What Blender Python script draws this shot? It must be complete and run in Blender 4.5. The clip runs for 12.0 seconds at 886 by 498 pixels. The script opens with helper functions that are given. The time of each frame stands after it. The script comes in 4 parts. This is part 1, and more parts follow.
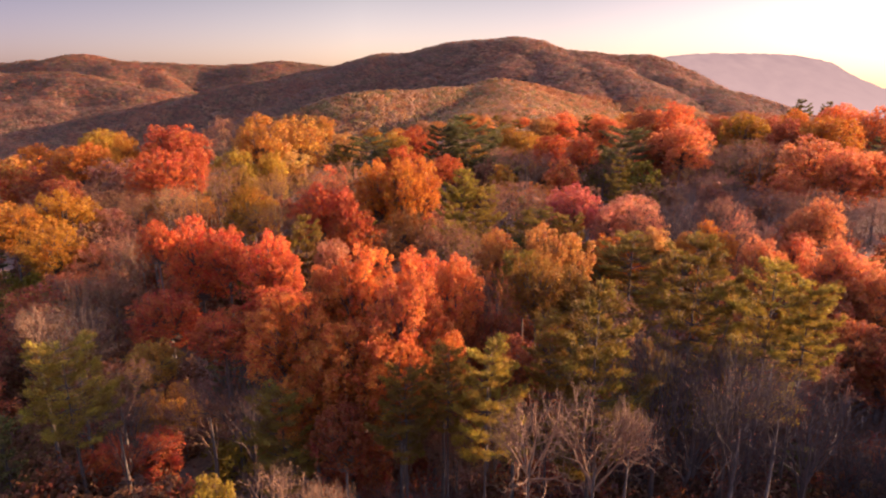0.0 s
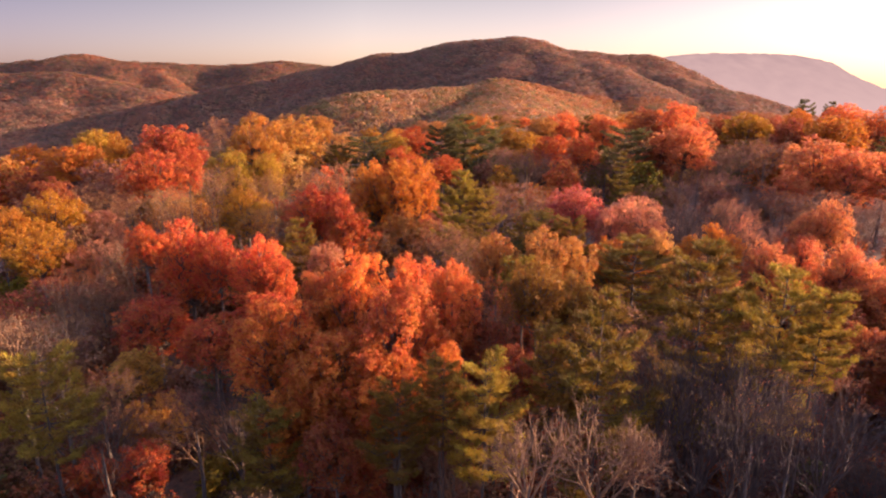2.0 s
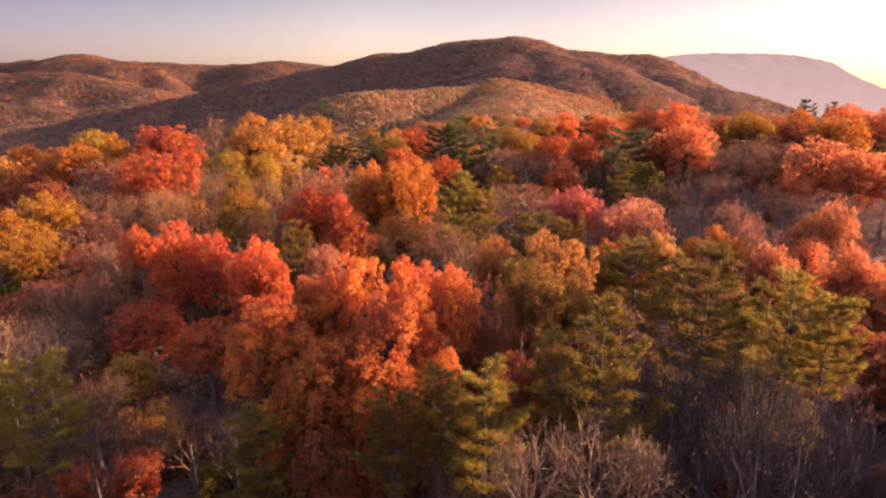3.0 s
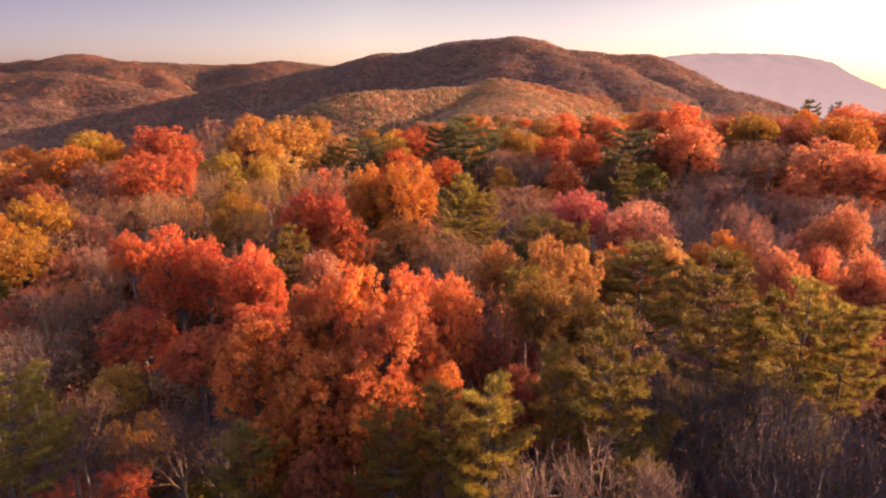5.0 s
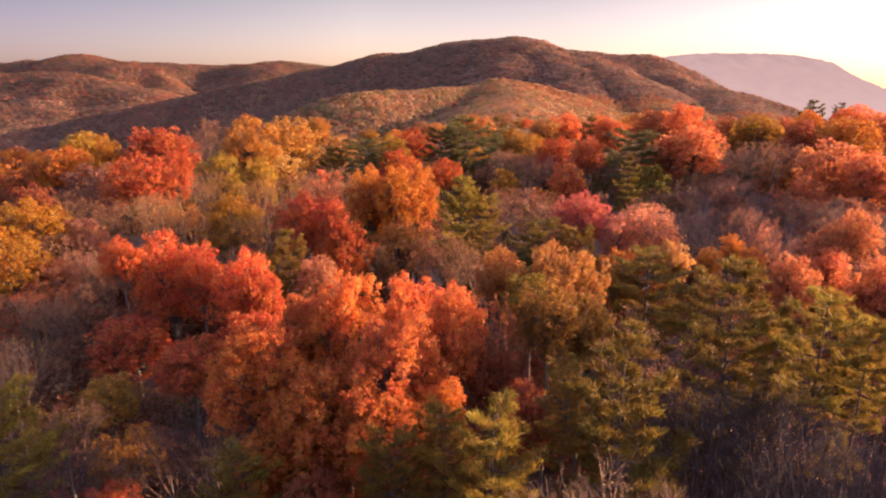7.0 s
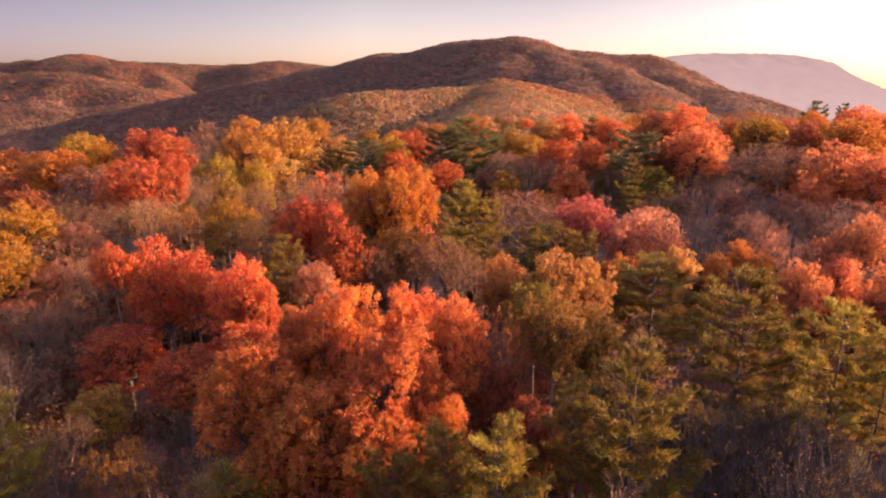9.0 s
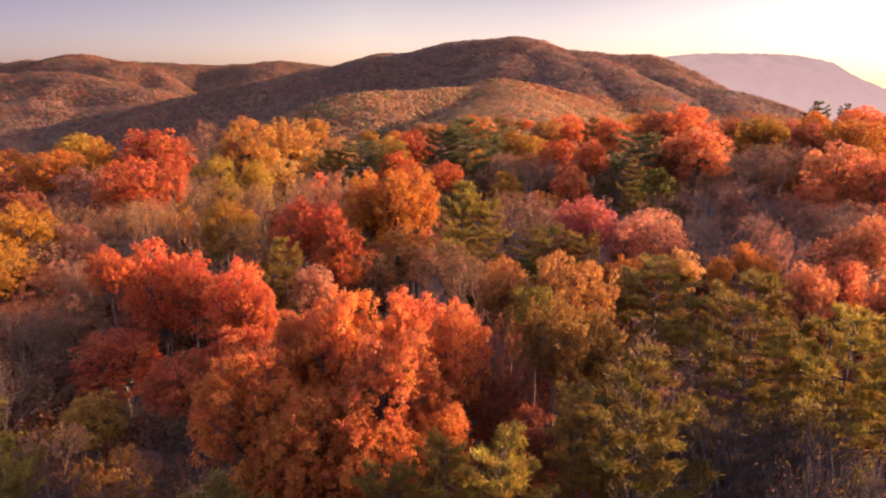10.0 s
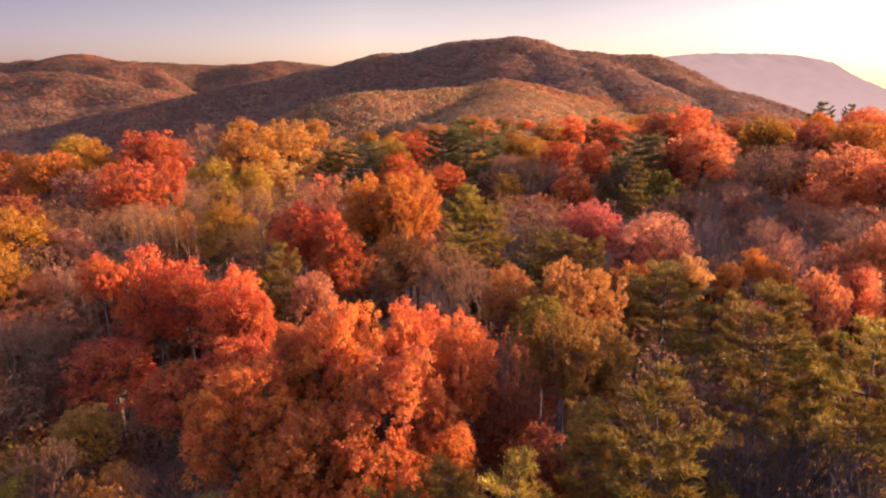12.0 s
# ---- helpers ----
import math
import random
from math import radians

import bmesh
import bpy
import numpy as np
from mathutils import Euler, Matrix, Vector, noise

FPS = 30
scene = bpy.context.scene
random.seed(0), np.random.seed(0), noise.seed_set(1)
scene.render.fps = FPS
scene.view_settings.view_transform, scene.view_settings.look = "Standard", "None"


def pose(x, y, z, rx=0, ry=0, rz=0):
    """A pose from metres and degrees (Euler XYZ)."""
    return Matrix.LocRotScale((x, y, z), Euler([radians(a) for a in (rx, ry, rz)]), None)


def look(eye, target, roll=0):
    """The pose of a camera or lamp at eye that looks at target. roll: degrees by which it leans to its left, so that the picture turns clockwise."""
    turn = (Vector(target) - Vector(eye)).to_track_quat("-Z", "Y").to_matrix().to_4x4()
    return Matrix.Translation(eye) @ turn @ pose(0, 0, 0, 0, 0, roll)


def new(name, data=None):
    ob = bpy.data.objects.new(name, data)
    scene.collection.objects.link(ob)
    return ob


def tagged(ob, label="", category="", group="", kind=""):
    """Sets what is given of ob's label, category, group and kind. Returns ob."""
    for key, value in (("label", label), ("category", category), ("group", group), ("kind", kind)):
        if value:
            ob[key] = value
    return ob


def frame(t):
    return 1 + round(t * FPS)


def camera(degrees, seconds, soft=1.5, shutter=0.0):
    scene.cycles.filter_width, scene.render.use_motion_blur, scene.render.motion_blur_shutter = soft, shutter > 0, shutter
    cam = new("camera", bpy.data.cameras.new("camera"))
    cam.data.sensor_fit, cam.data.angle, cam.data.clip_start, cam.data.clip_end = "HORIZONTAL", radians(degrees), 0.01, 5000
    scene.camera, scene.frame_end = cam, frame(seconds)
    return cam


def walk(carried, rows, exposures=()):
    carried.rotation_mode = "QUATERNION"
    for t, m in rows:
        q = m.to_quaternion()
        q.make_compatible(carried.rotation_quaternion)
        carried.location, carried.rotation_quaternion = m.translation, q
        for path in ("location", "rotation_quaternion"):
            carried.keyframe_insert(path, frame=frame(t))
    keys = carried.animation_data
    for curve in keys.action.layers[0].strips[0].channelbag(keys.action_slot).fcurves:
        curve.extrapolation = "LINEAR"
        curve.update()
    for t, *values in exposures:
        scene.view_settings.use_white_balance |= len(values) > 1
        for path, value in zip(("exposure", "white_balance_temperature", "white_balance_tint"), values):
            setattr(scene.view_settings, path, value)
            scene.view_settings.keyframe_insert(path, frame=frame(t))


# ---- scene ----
# ---- the camera and its flight ----
PITCH = -15.36
EYE = 25.0
cam = camera(73.0, 12.0, soft=2.05)
walk(cam, [
    (0.0, pose(0.000, 0.000, EYE -0.000, 90 + PITCH)),
    (0.5, pose(0.050, 0.382, EYE -0.027, 90 + PITCH)),
    (1.0, pose(0.101, 0.767, EYE -0.049, 90 + PITCH)),
    (1.5, pose(0.159, 1.154, EYE -0.067, 90 + PITCH)),
    (2.0, pose(0.224, 1.544, EYE -0.080, 90 + PITCH)),
    (2.5, pose(0.286, 1.932, EYE -0.083, 90 + PITCH)),
    (3.0, pose(0.322, 2.314, EYE -0.073, 90 + PITCH)),
    (5.0, pose(0.295, 3.794, EYE -0.035, 90 + PITCH)),
    (5.5, pose(0.276, 4.149, EYE -0.028, 90 + PITCH)),
    (6.0, pose(0.254, 4.493, EYE -0.019, 90 + PITCH)),
    (6.5, pose(0.232, 4.832, EYE -0.001, 90 + PITCH)),
    (7.0, pose(0.210, 5.168, EYE +0.026, 90 + PITCH)),
    (9.0, pose(0.155, 6.476, EYE +0.162, 90 + PITCH)),
    (9.5, pose(0.150, 6.793, EYE +0.192, 90 + PITCH)),
    (10.0, pose(0.139, 7.104, EYE +0.219, 90 + PITCH)),
    (10.5, pose(0.114, 7.417, EYE +0.248, 90 + PITCH)),
    (11.0, pose(0.071, 7.737, EYE +0.279, 90 + PITCH)),
    (11.5, pose(0.015, 8.064, EYE +0.315, 90 + PITCH)),
    (12.0, pose(-0.050, 8.391, EYE +0.346, 90 + PITCH)),
], exposures=[(0.0, 2.02, 6850, 31), (12.0, 2.02, 6850, 31)])

# ---- world and sun ----
SUN_AZ, SUN_EL = 73.5, 12.3  # degrees clockwise from straight ahead, degrees over the horizon
world = bpy.data.worlds.new("evening_sky")
scene.world = world
world.use_nodes = True
wn = world.node_tree
sky = wn.nodes.new("ShaderNodeTexSky")
sky.sky_type = "NISHITA"
sky.sun_disc = False
sky.sun_elevation = radians(SUN_EL)
sky.sun_rotation = radians(SUN_AZ)
sky.altitude = 300
sky.air_density, sky.dust_density, sky.ozone_density = 1.0, 1.8, 1.8
# evening air: rosier and brighter low down, greyer just above; overhead raised as fill
where = wn.nodes.new("ShaderNodeTexCoord")
height = wn.nodes.new("ShaderNodeSeparateXYZ")
wn.links.new(where.outputs["Generated"], height.inputs[0])
blush = wn.nodes.new("ShaderNodeValToRGB")
blush.color_ramp.elements[0].position, blush.color_ramp.elements[0].color = 0.0, (0.90, 0.72, 0.82, 1)
blush.color_ramp.elements[1].position, blush.color_ramp.elements[1].color = 0.13, (0.60, 0.465, 0.46, 1)
# added fill from overhead to lighten the shade among the trees
zenith_fill = blush.color_ramp.elements.new(0.42)
zenith_fill.color = (2.05, 1.92, 2.15, 1)
wn.links.new(height.outputs["Z"], blush.inputs[0])
tinted = wn.nodes.new("ShaderNodeMix")
tinted.data_type, tinted.blend_type = "RGBA", "MULTIPLY"
tinted.inputs[0].default_value = 1.0
wn.links.new(sky.outputs[0], tinted.inputs[6])
wn.links.new(blush.outputs[0], tinted.inputs[7])
# and brighter and warmer towards the sun, dusky mauve away from it
sunward = wn.nodes.new("ShaderNodeVectorMath")
sunward.operation = "DOT_PRODUCT"
sunward.inputs[1].default_value = (math.sin(radians(SUN_AZ)), math.cos(radians(SUN_AZ)), 0)
wn.links.new(where.outputs["Generated"], sunward.inputs[0])
share = wn.nodes.new("ShaderNodeMapRange")
share.inputs["From Min"].default_value, share.inputs["From Max"].default_value = -1, 1
wn.links.new(sunward.outputs["Value"], share.inputs["Value"])
dusk = wn.nodes.new("ShaderNodeValToRGB")
dusk.color_ramp.elements[0].position, dusk.color_ramp.elements[0].color = 0.2, (0.72, 0.69, 0.80, 1)
dusk.color_ramp.elements[1].position, dusk.color_ramp.elements[1].color = 0.72, (1.00, 0.995, 0.93, 1)
for place, tone in ((0.345, (0.67, 0.65, 0.735, 1)), (0.578, (1.17, 1.14, 1.04, 1))):
    dusk.color_ramp.elements.new(place).color = tone
wn.links.new(share.outputs[0], dusk.inputs[0])
glow = wn.nodes.new("ShaderNodeMix")
glow.data_type, glow.blend_type = "RGBA", "MULTIPLY"
glow.inputs[0].default_value = 1.0
wn.links.new(tinted.outputs[2], glow.inputs[6])
wn.links.new(dusk.outputs[0], glow.inputs[7])
wn.links.new(glow.outputs[2], wn.nodes["Background"].inputs[0])
wn.nodes["Background"].inputs[1].default_value = 0.097
sun = new("sun", bpy.data.lights.new("sun", "SUN"))
sun.data.energy, sun.data.angle, sun.data.color = 4.25, radians(0.6), (1.0, 0.74, 0.48)
_a, _e = radians(SUN_AZ), radians(SUN_EL)
sun.matrix_world = look((0, 0, 300), Vector((0, 0, 300)) - Vector((math.sin(_a) * math.cos(_e), math.cos(_a) * math.cos(_e), math.sin(_e))))

# ---- materials ----
def node_material(name):
    m = bpy.data.materials.new(name)
    m.use_nodes = True
    t = m.node_tree
    t.nodes.clear()
    out = t.nodes.new("ShaderNodeOutputMaterial")
    return m, t, out


def link(t, a, b):
    t.links.new(a, b)


def math_node(t, op, a, b):
    n = t.nodes.new("ShaderNodeMath")
    n.operation = op
    for i, v in enumerate((a, b)):
        if isinstance(v, (int, float)):
            n.inputs[i].default_value = v
        else:
            link(t, v, n.inputs[i])
    return n.outputs[0]


def varied(t, colour, island_amount, noise_scale, noise_amount, hue_amount):
    """The colour with leaf-to-leaf and patch-to-patch changes of hue and value."""
    geo = t.nodes.new("ShaderNodeNewGeometry")
    tex = t.nodes.new("ShaderNodeTexCoord")
    nz = t.nodes.new("ShaderNodeTexNoise")
    nz.inputs["Scale"].default_value = noise_scale
    nz.inputs["Detail"].default_value = 3
    link(t, tex.outputs["Object"], nz.inputs["Vector"])
    hsv = t.nodes.new("ShaderNodeHueSaturation")
    r = geo.outputs["Random Per Island"]
    v = math_node(t, "ADD", math_node(t, "MULTIPLY", math_node(t, "SUBTRACT", r, 0.5), island_amount), 1.0)
    v2 = math_node(t, "ADD", math_node(t, "MULTIPLY", math_node(t, "SUBTRACT", nz.outputs[0], 0.5), noise_amount), 1.0)
    link(t, math_node(t, "MULTIPLY", v, v2), hsv.inputs["Value"])
    r2 = math_node(t, "FRACT", math_node(t, "MULTIPLY", r, 37.0), 0)
    h1 = math_node(t, "MULTIPLY", math_node(t, "SUBTRACT", r2, 0.5), hue_amount)
    h2 = math_node(t, "MULTIPLY", math_node(t, "SUBTRACT", nz.outputs[0], 0.5), hue_amount * 2.5)
    link(t, math_node(t, "ADD", math_node(t, "ADD", h1, h2), 0.5), hsv.inputs["Hue"])
    link(t, colour, hsv.inputs["Color"])
    return hsv.outputs[0]


def leafy(name, source, island, scale, amount, hue, through_light, rough):
    """Foliage that lets part of the light through. source: 'object' takes each plant's own colour, else a mesh attribute."""
    m, t, out = node_material(name)
    if source == "object":
        c = t.nodes.new("ShaderNodeObjectInfo").outputs["Color"]
    else:
        a = t.nodes.new("ShaderNodeAttribute")
        a.attribute_name = source
        c = a.outputs["Color"]
    col = varied(t, c, island, scale, amount, hue)
    b = t.nodes.new("ShaderNodeBsdfPrincipled")
    link(t, col, b.inputs["Base Color"])
    b.inputs["Roughness"].default_value = rough
    b.inputs["Specular IOR Level"].default_value = 0.14
    tr = t.nodes.new("ShaderNodeBsdfTranslucent")
    link(t, col, tr.inputs["Color"])
    mix = t.nodes.new("ShaderNodeMixShader")
    mix.inputs[0].default_value = through_light
    link(t, b.outputs[0], mix.inputs[1])
    link(t, tr.outputs[0], mix.inputs[2])
    link(t, mix.outputs[0], out.inputs[0])
    return m


LEAVES = leafy("autumn_leaves", "object", 0.45, 0.5, 0.8, 0.03, 0.54, 0.6)
NEEDLES = leafy("pine_needles", "object", 0.5, 0.9, 1.0, 0.035, 0.35, 0.6)
BRUSH_LEAVES = leafy("brushwood_leaves", "tint", 0.4, 0.5, 0.7, 0.03, 0.45, 0.7)
FAR_LEAVES = leafy("far_foliage", "tint", 0.12, 0.03, 0.5, 0.015, 0.4, 0.8)


def bark_material(name, dark, pale, scale):
    m, t, out = node_material(name)
    tex = t.nodes.new("ShaderNodeTexCoord")
    mp = t.nodes.new("ShaderNodeMapping")
    mp.inputs["Scale"].default_value = (scale, scale, scale * 0.25)
    link(t, tex.outputs["Object"], mp.inputs[0])
    nz = t.nodes.new("ShaderNodeTexNoise")
    nz.inputs["Scale"].default_value = 1.0
    nz.inputs["Detail"].default_value = 5
    link(t, mp.outputs[0], nz.inputs["Vector"])
    ramp = t.nodes.new("ShaderNodeValToRGB")
    ramp.color_ramp.elements[0].color = (*dark, 1)
    ramp.color_ramp.elements[1].color = (*pale, 1)
    ramp.color_ramp.elements[0].position, ramp.color_ramp.elements[1].position = 0.3, 0.7
    link(t, nz.outputs[0], ramp.inputs[0])
    b = t.nodes.new("ShaderNodeBsdfPrincipled")
    b.inputs["Roughness"].default_value = 0.9
    link(t, ramp.outputs[0], b.inputs["Base Color"])
    bump = t.nodes.new("ShaderNodeBump")
    bump.inputs["Strength"].default_value = 0.6
    bump.inputs["Distance"].default_value = 0.03
    link(t, nz.outputs[0], bump.inputs["Height"])
    link(t, bump.outputs[0], b.inputs["Normal"])
    link(t, b.outputs[0], out.inputs[0])
    return m


BARK = bark_material("grey_brown_bark", (0.06, 0.04, 0.03), (0.17, 0.12, 0.09), 9)
PINE_BARK = bark_material("pine_bark", (0.035, 0.024, 0.019), (0.10, 0.06, 0.042), 7)
TWIGS = bark_material("pale_bare_twigs", (0.11, 0.054, 0.027), (0.285, 0.143, 0.064), 5)
# darker copy of the twigs, toned down for the shade they stand in
SHADED_TWIGS = bark_material("shaded_bare_twigs", (0.036, 0.023, 0.018), (0.115, 0.067, 0.046), 5)


def litter_material():
    m, t, out = node_material("leaf_litter")
    tex = t.nodes.new("ShaderNodeTexCoord")
    cols = []
    for scale, a, b_ in ((0.05, (0.10, 0.05, 0.03), (0.20, 0.09, 0.045)), (2.5, (0.05, 0.03, 0.02), (0.22, 0.10, 0.045))):
        nz = t.nodes.new("ShaderNodeTexNoise")
        nz.inputs["Scale"].default_value = scale
        nz.inputs["Detail"].default_value = 6
        link(t, tex.outputs["Object"], nz.inputs["Vector"])
        ramp = t.nodes.new("ShaderNodeValToRGB")
        ramp.color_ramp.elements[0].color, ramp.color_ramp.elements[1].color = (*a, 1), (*b_, 1)
        ramp.color_ramp.elements[0].position, ramp.color_ramp.elements[1].position = 0.35, 0.65
        link(t, nz.outputs[0], ramp.inputs[0])
        cols.append((ramp.outputs[0], nz.outputs[0]))
    mix = t.nodes.new("ShaderNodeMix")
    mix.data_type = "RGBA"
    mix.inputs[0].default_value = 0.5
    link(t, cols[0][0], mix.inputs[6])
    link(t, cols[1][0], mix.inputs[7])
    b = t.nodes.new("ShaderNodeBsdfPrincipled")
    b.inputs["Roughness"].default_value = 1.0
    link(t, mix.outputs[2], b.inputs["Base Color"])
    bump = t.nodes.new("ShaderNodeBump")
    bump.inputs["Distance"].default_value = 0.1
    link(t, cols[1][1], bump.inputs["Height"])
    link(t, bump.outputs[0], b.inputs["Normal"])
    link(t, b.outputs[0], out.inputs[0])
    return m


LITTER = litter_material()


def distance_material():
    """A far mountainside that gives off its own colour, with sunlight and haze painted in."""
    m, t, out = node_material("painted_haze_distance")
    tex = t.nodes.new("ShaderNodeTexCoord")
    nz = t.nodes.new("ShaderNodeTexNoise")
    nz.inputs["Scale"].default_value = 0.012
    nz.inputs["Detail"].default_value = 9
    link(t, tex.outputs["Object"], nz.inputs["Vector"])
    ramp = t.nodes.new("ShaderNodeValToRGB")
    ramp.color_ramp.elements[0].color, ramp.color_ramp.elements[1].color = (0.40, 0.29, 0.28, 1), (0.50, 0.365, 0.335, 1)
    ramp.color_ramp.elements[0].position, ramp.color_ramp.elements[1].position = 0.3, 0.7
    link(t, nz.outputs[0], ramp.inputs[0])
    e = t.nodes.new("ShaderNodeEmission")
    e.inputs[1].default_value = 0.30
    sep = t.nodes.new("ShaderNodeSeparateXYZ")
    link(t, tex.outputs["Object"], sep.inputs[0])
    # painted haze: the colour pales towards the foot
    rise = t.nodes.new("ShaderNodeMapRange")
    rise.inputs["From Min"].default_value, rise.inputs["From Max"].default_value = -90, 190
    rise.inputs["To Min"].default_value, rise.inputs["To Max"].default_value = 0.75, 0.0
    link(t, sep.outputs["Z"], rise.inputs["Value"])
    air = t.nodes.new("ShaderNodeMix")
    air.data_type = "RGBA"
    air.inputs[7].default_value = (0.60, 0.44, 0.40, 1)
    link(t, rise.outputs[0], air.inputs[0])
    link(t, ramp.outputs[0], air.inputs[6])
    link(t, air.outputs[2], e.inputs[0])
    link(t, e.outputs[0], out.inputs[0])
    return m


DISTANCE = distance_material()


# ---- the lie of the land ----
def smooth_noise(x, y, s, seed):
    """Value noise on arrays, about -1 to 1."""
    x, y = np.asarray(x, float) / s + seed * 17.3, np.asarray(y, float) / s - seed * 9.1
    xi, yi = np.floor(x), np.floor(y)
    fx, fy = x - xi, y - yi
    fx, fy = fx * fx * (3 - 2 * fx), fy * fy * (3 - 2 * fy)

    def h(a, b):
        v = np.sin(a * 127.1 + b * 311.7 + seed * 74.7) * 43758.5453
        return (v - np.floor(v)) * 2 - 1

    return (h(xi, yi) * (1 - fx) + h(xi + 1, yi) * fx) * (1 - fy) + (h(xi, yi + 1) * (1 - fx) + h(xi + 1, yi + 1) * fx) * fy


def roof(x, y, crest, slope, soft):
    """Height of a hill whose crest runs through the given points and whose sides fall away evenly."""
    best = np.full(np.shape(x), -1e9)
    for (x0, y0, z0), (x1, y1, z1) in zip(crest, crest[1:]):
        dx, dy = x1 - x0, y1 - y0
        t = np.clip(((x - x0) * dx + (y - y0) * dy) / (dx * dx + dy * dy), 0, 1)
        d = np.hypot(x - x0 - t * dx, y - y0 - t * dy)
        best = np.maximum(best, z0 + t * (z1 - z0) - slope * (np.sqrt(d * d + soft * soft) - soft))
    return best


RIDGES = [
    ([(-324, 1600, 58), (-111, 1480, 97), (21, 1450, 112), (154, 1430, 119), (275, 1420, 95), (436, 1400, 73), (548, 1350, 18), (628, 1250, -35)], 0.50, 60),
    ([(-316, 1560, 57), (-420, 1520, 27), (-664, 1500, -13), (-833, 1500, -41), (-1051, 1480, -99)], 0.50, 20),
    ([(-2046, 2300, 72), (-1626, 2300, 94), (-1353, 2300, 116), (-1102, 2250, 110), (-859, 2300, 94), (-609, 2300, 106), (-382, 2300, 84)], 0.35, 60),
    ([(-1711, 2250, 100), (-1675, 2050, 72), (-1657, 1750, 41)], 0.20, 50),
    ([(-1525, 2000, 74), (-1384, 1950, 55), (-1144, 1900, 46), (-860, 1800, 4)], 0.30, 40),
    ([(-1279, 2250, 116), (-1099, 2050, 56), (-913, 1880, 0)], 0.45, 25),
    ([(-1084, 2260, 101), (-964, 2100, 64), (-838, 1950, 20)], 0.45, 25),
    ([(-926, 2290, 80), (-793, 2120, 46), (-636, 1980, 13)], 0.45, 25),
    ([(-1470, 2260, 105), (-1326, 2120, 68), (-1226, 2010, 37)], 0.45, 25),
    ([(154, 1430, 112), (140, 1250, 66), (150, 1080, 10)], 0.40, 40),
    ([(-96, 570, -6), (-75, 600, 8), (-54, 640, 11), (4, 700, 12), (36, 780, 16), (86, 880, 33)], 0.40, 30),
    ([(86, 880, 33), (106, 850, 29), (126, 800, 12), (137, 720, -8)], 0.42, 30),
    ([(86, 880, 33), (67, 640, 11), (51, 470, 3), (40, 330, 2), (32, 200, 1)], 0.42, 30),
    ([(275, 1420, 92), (308, 1150, 40), (310, 900, -10)], 0.36, 40),
    ([(436, 1400, 69), (456, 1150, 25), (459, 950, -18)], 0.38, 40),
    ([(212, 1425, 109), (214, 1150, 43), (219, 880, -14)], 0.36, 40),
]


def ground_height(x, y):
    x, y = np.asarray(x, float), np.asarray(y, float)
    # the near wooded shoulder: level round the camera, rising to the right, ending where the valley begins
    rise = 5.0 * np.clip((x - 15) / 60, 0, 1) * np.clip((y - 60) / 60, 0, 1)
    near = rise + 0.8 * smooth_noise(x, y, 22, 1)
    edge = 104 + 96 * np.clip((x + 10) / 60, 0, 1)
    near = near - (0.75 - 0.33 * np.clip((x + 10) / 60, 0, 1)) * np.maximum(0, np.sqrt((np.maximum(y - edge, 0)) ** 2 + 100) - 10) - 0.25 * np.maximum(0, -x - 110) - 0.1 * np.maximum(0, -y - 60)
    z = np.maximum(near, -125 + 3 * smooth_noise(x, y, 120, 2))
    r = np.hypot(x, y)
    rough = np.clip((r - 300) / 500, 0, 1)
    for crest, slope, soft in RIDGES:
        z = np.maximum(z, roof(x, y, crest, slope, soft) + rough * (9 * smooth_noise(x, y, 190, 5) + 5 * smooth_noise(x, y, 90, 3) + 2.5 * smooth_noise(x, y, 38, 4)) + np.clip((r - 1550) / 500, 0, 1) * 15 * smooth_noise(x, y, 260, 7))
    return z


def mesh_of(name, verts, faces, smooth=False):
    me = bpy.data.meshes.new(name)
    me.from_pydata([tuple(v) for v in np.asarray(verts, float).tolist()], [], faces if isinstance(faces, list) else faces.tolist())
    if smooth:
        me.polygons.foreach_set("use_smooth", np.ones(len(me.polygons), bool))
    me.update()
    return me


def build_ground():
    az = np.concatenate([np.linspace(-48, 48, 230), np.linspace(50, 310, 70)])
    rad = np.concatenate([np.geomspace(1.5, 300, 70), np.linspace(312, 2500, 175), np.geomspace(2550, 4600, 9)])
    a, r = np.meshgrid(np.radians(az), rad)
    x, y = r * np.sin(a), r * np.cos(a)
    v = np.stack([x.ravel(), y.ravel(), ground_height(x, y).ravel()], 1)
    n, m = len(az), len(rad)
    f = []
    for i in range(m - 1):
        for j in range(n):
            k = (j + 1) % n
            f.append((i * n + j, i * n + k, (i + 1) * n + k, (i + 1) * n + j))
    f.append(tuple(reversed(range(n))))
    me = mesh_of("ground", v, f, True)
    me.materials.append(LITTER)
    return tagged(new("ground", me), "forest floor of brown leaf litter rolling into hills", "ground", kind="structure")


build_ground()


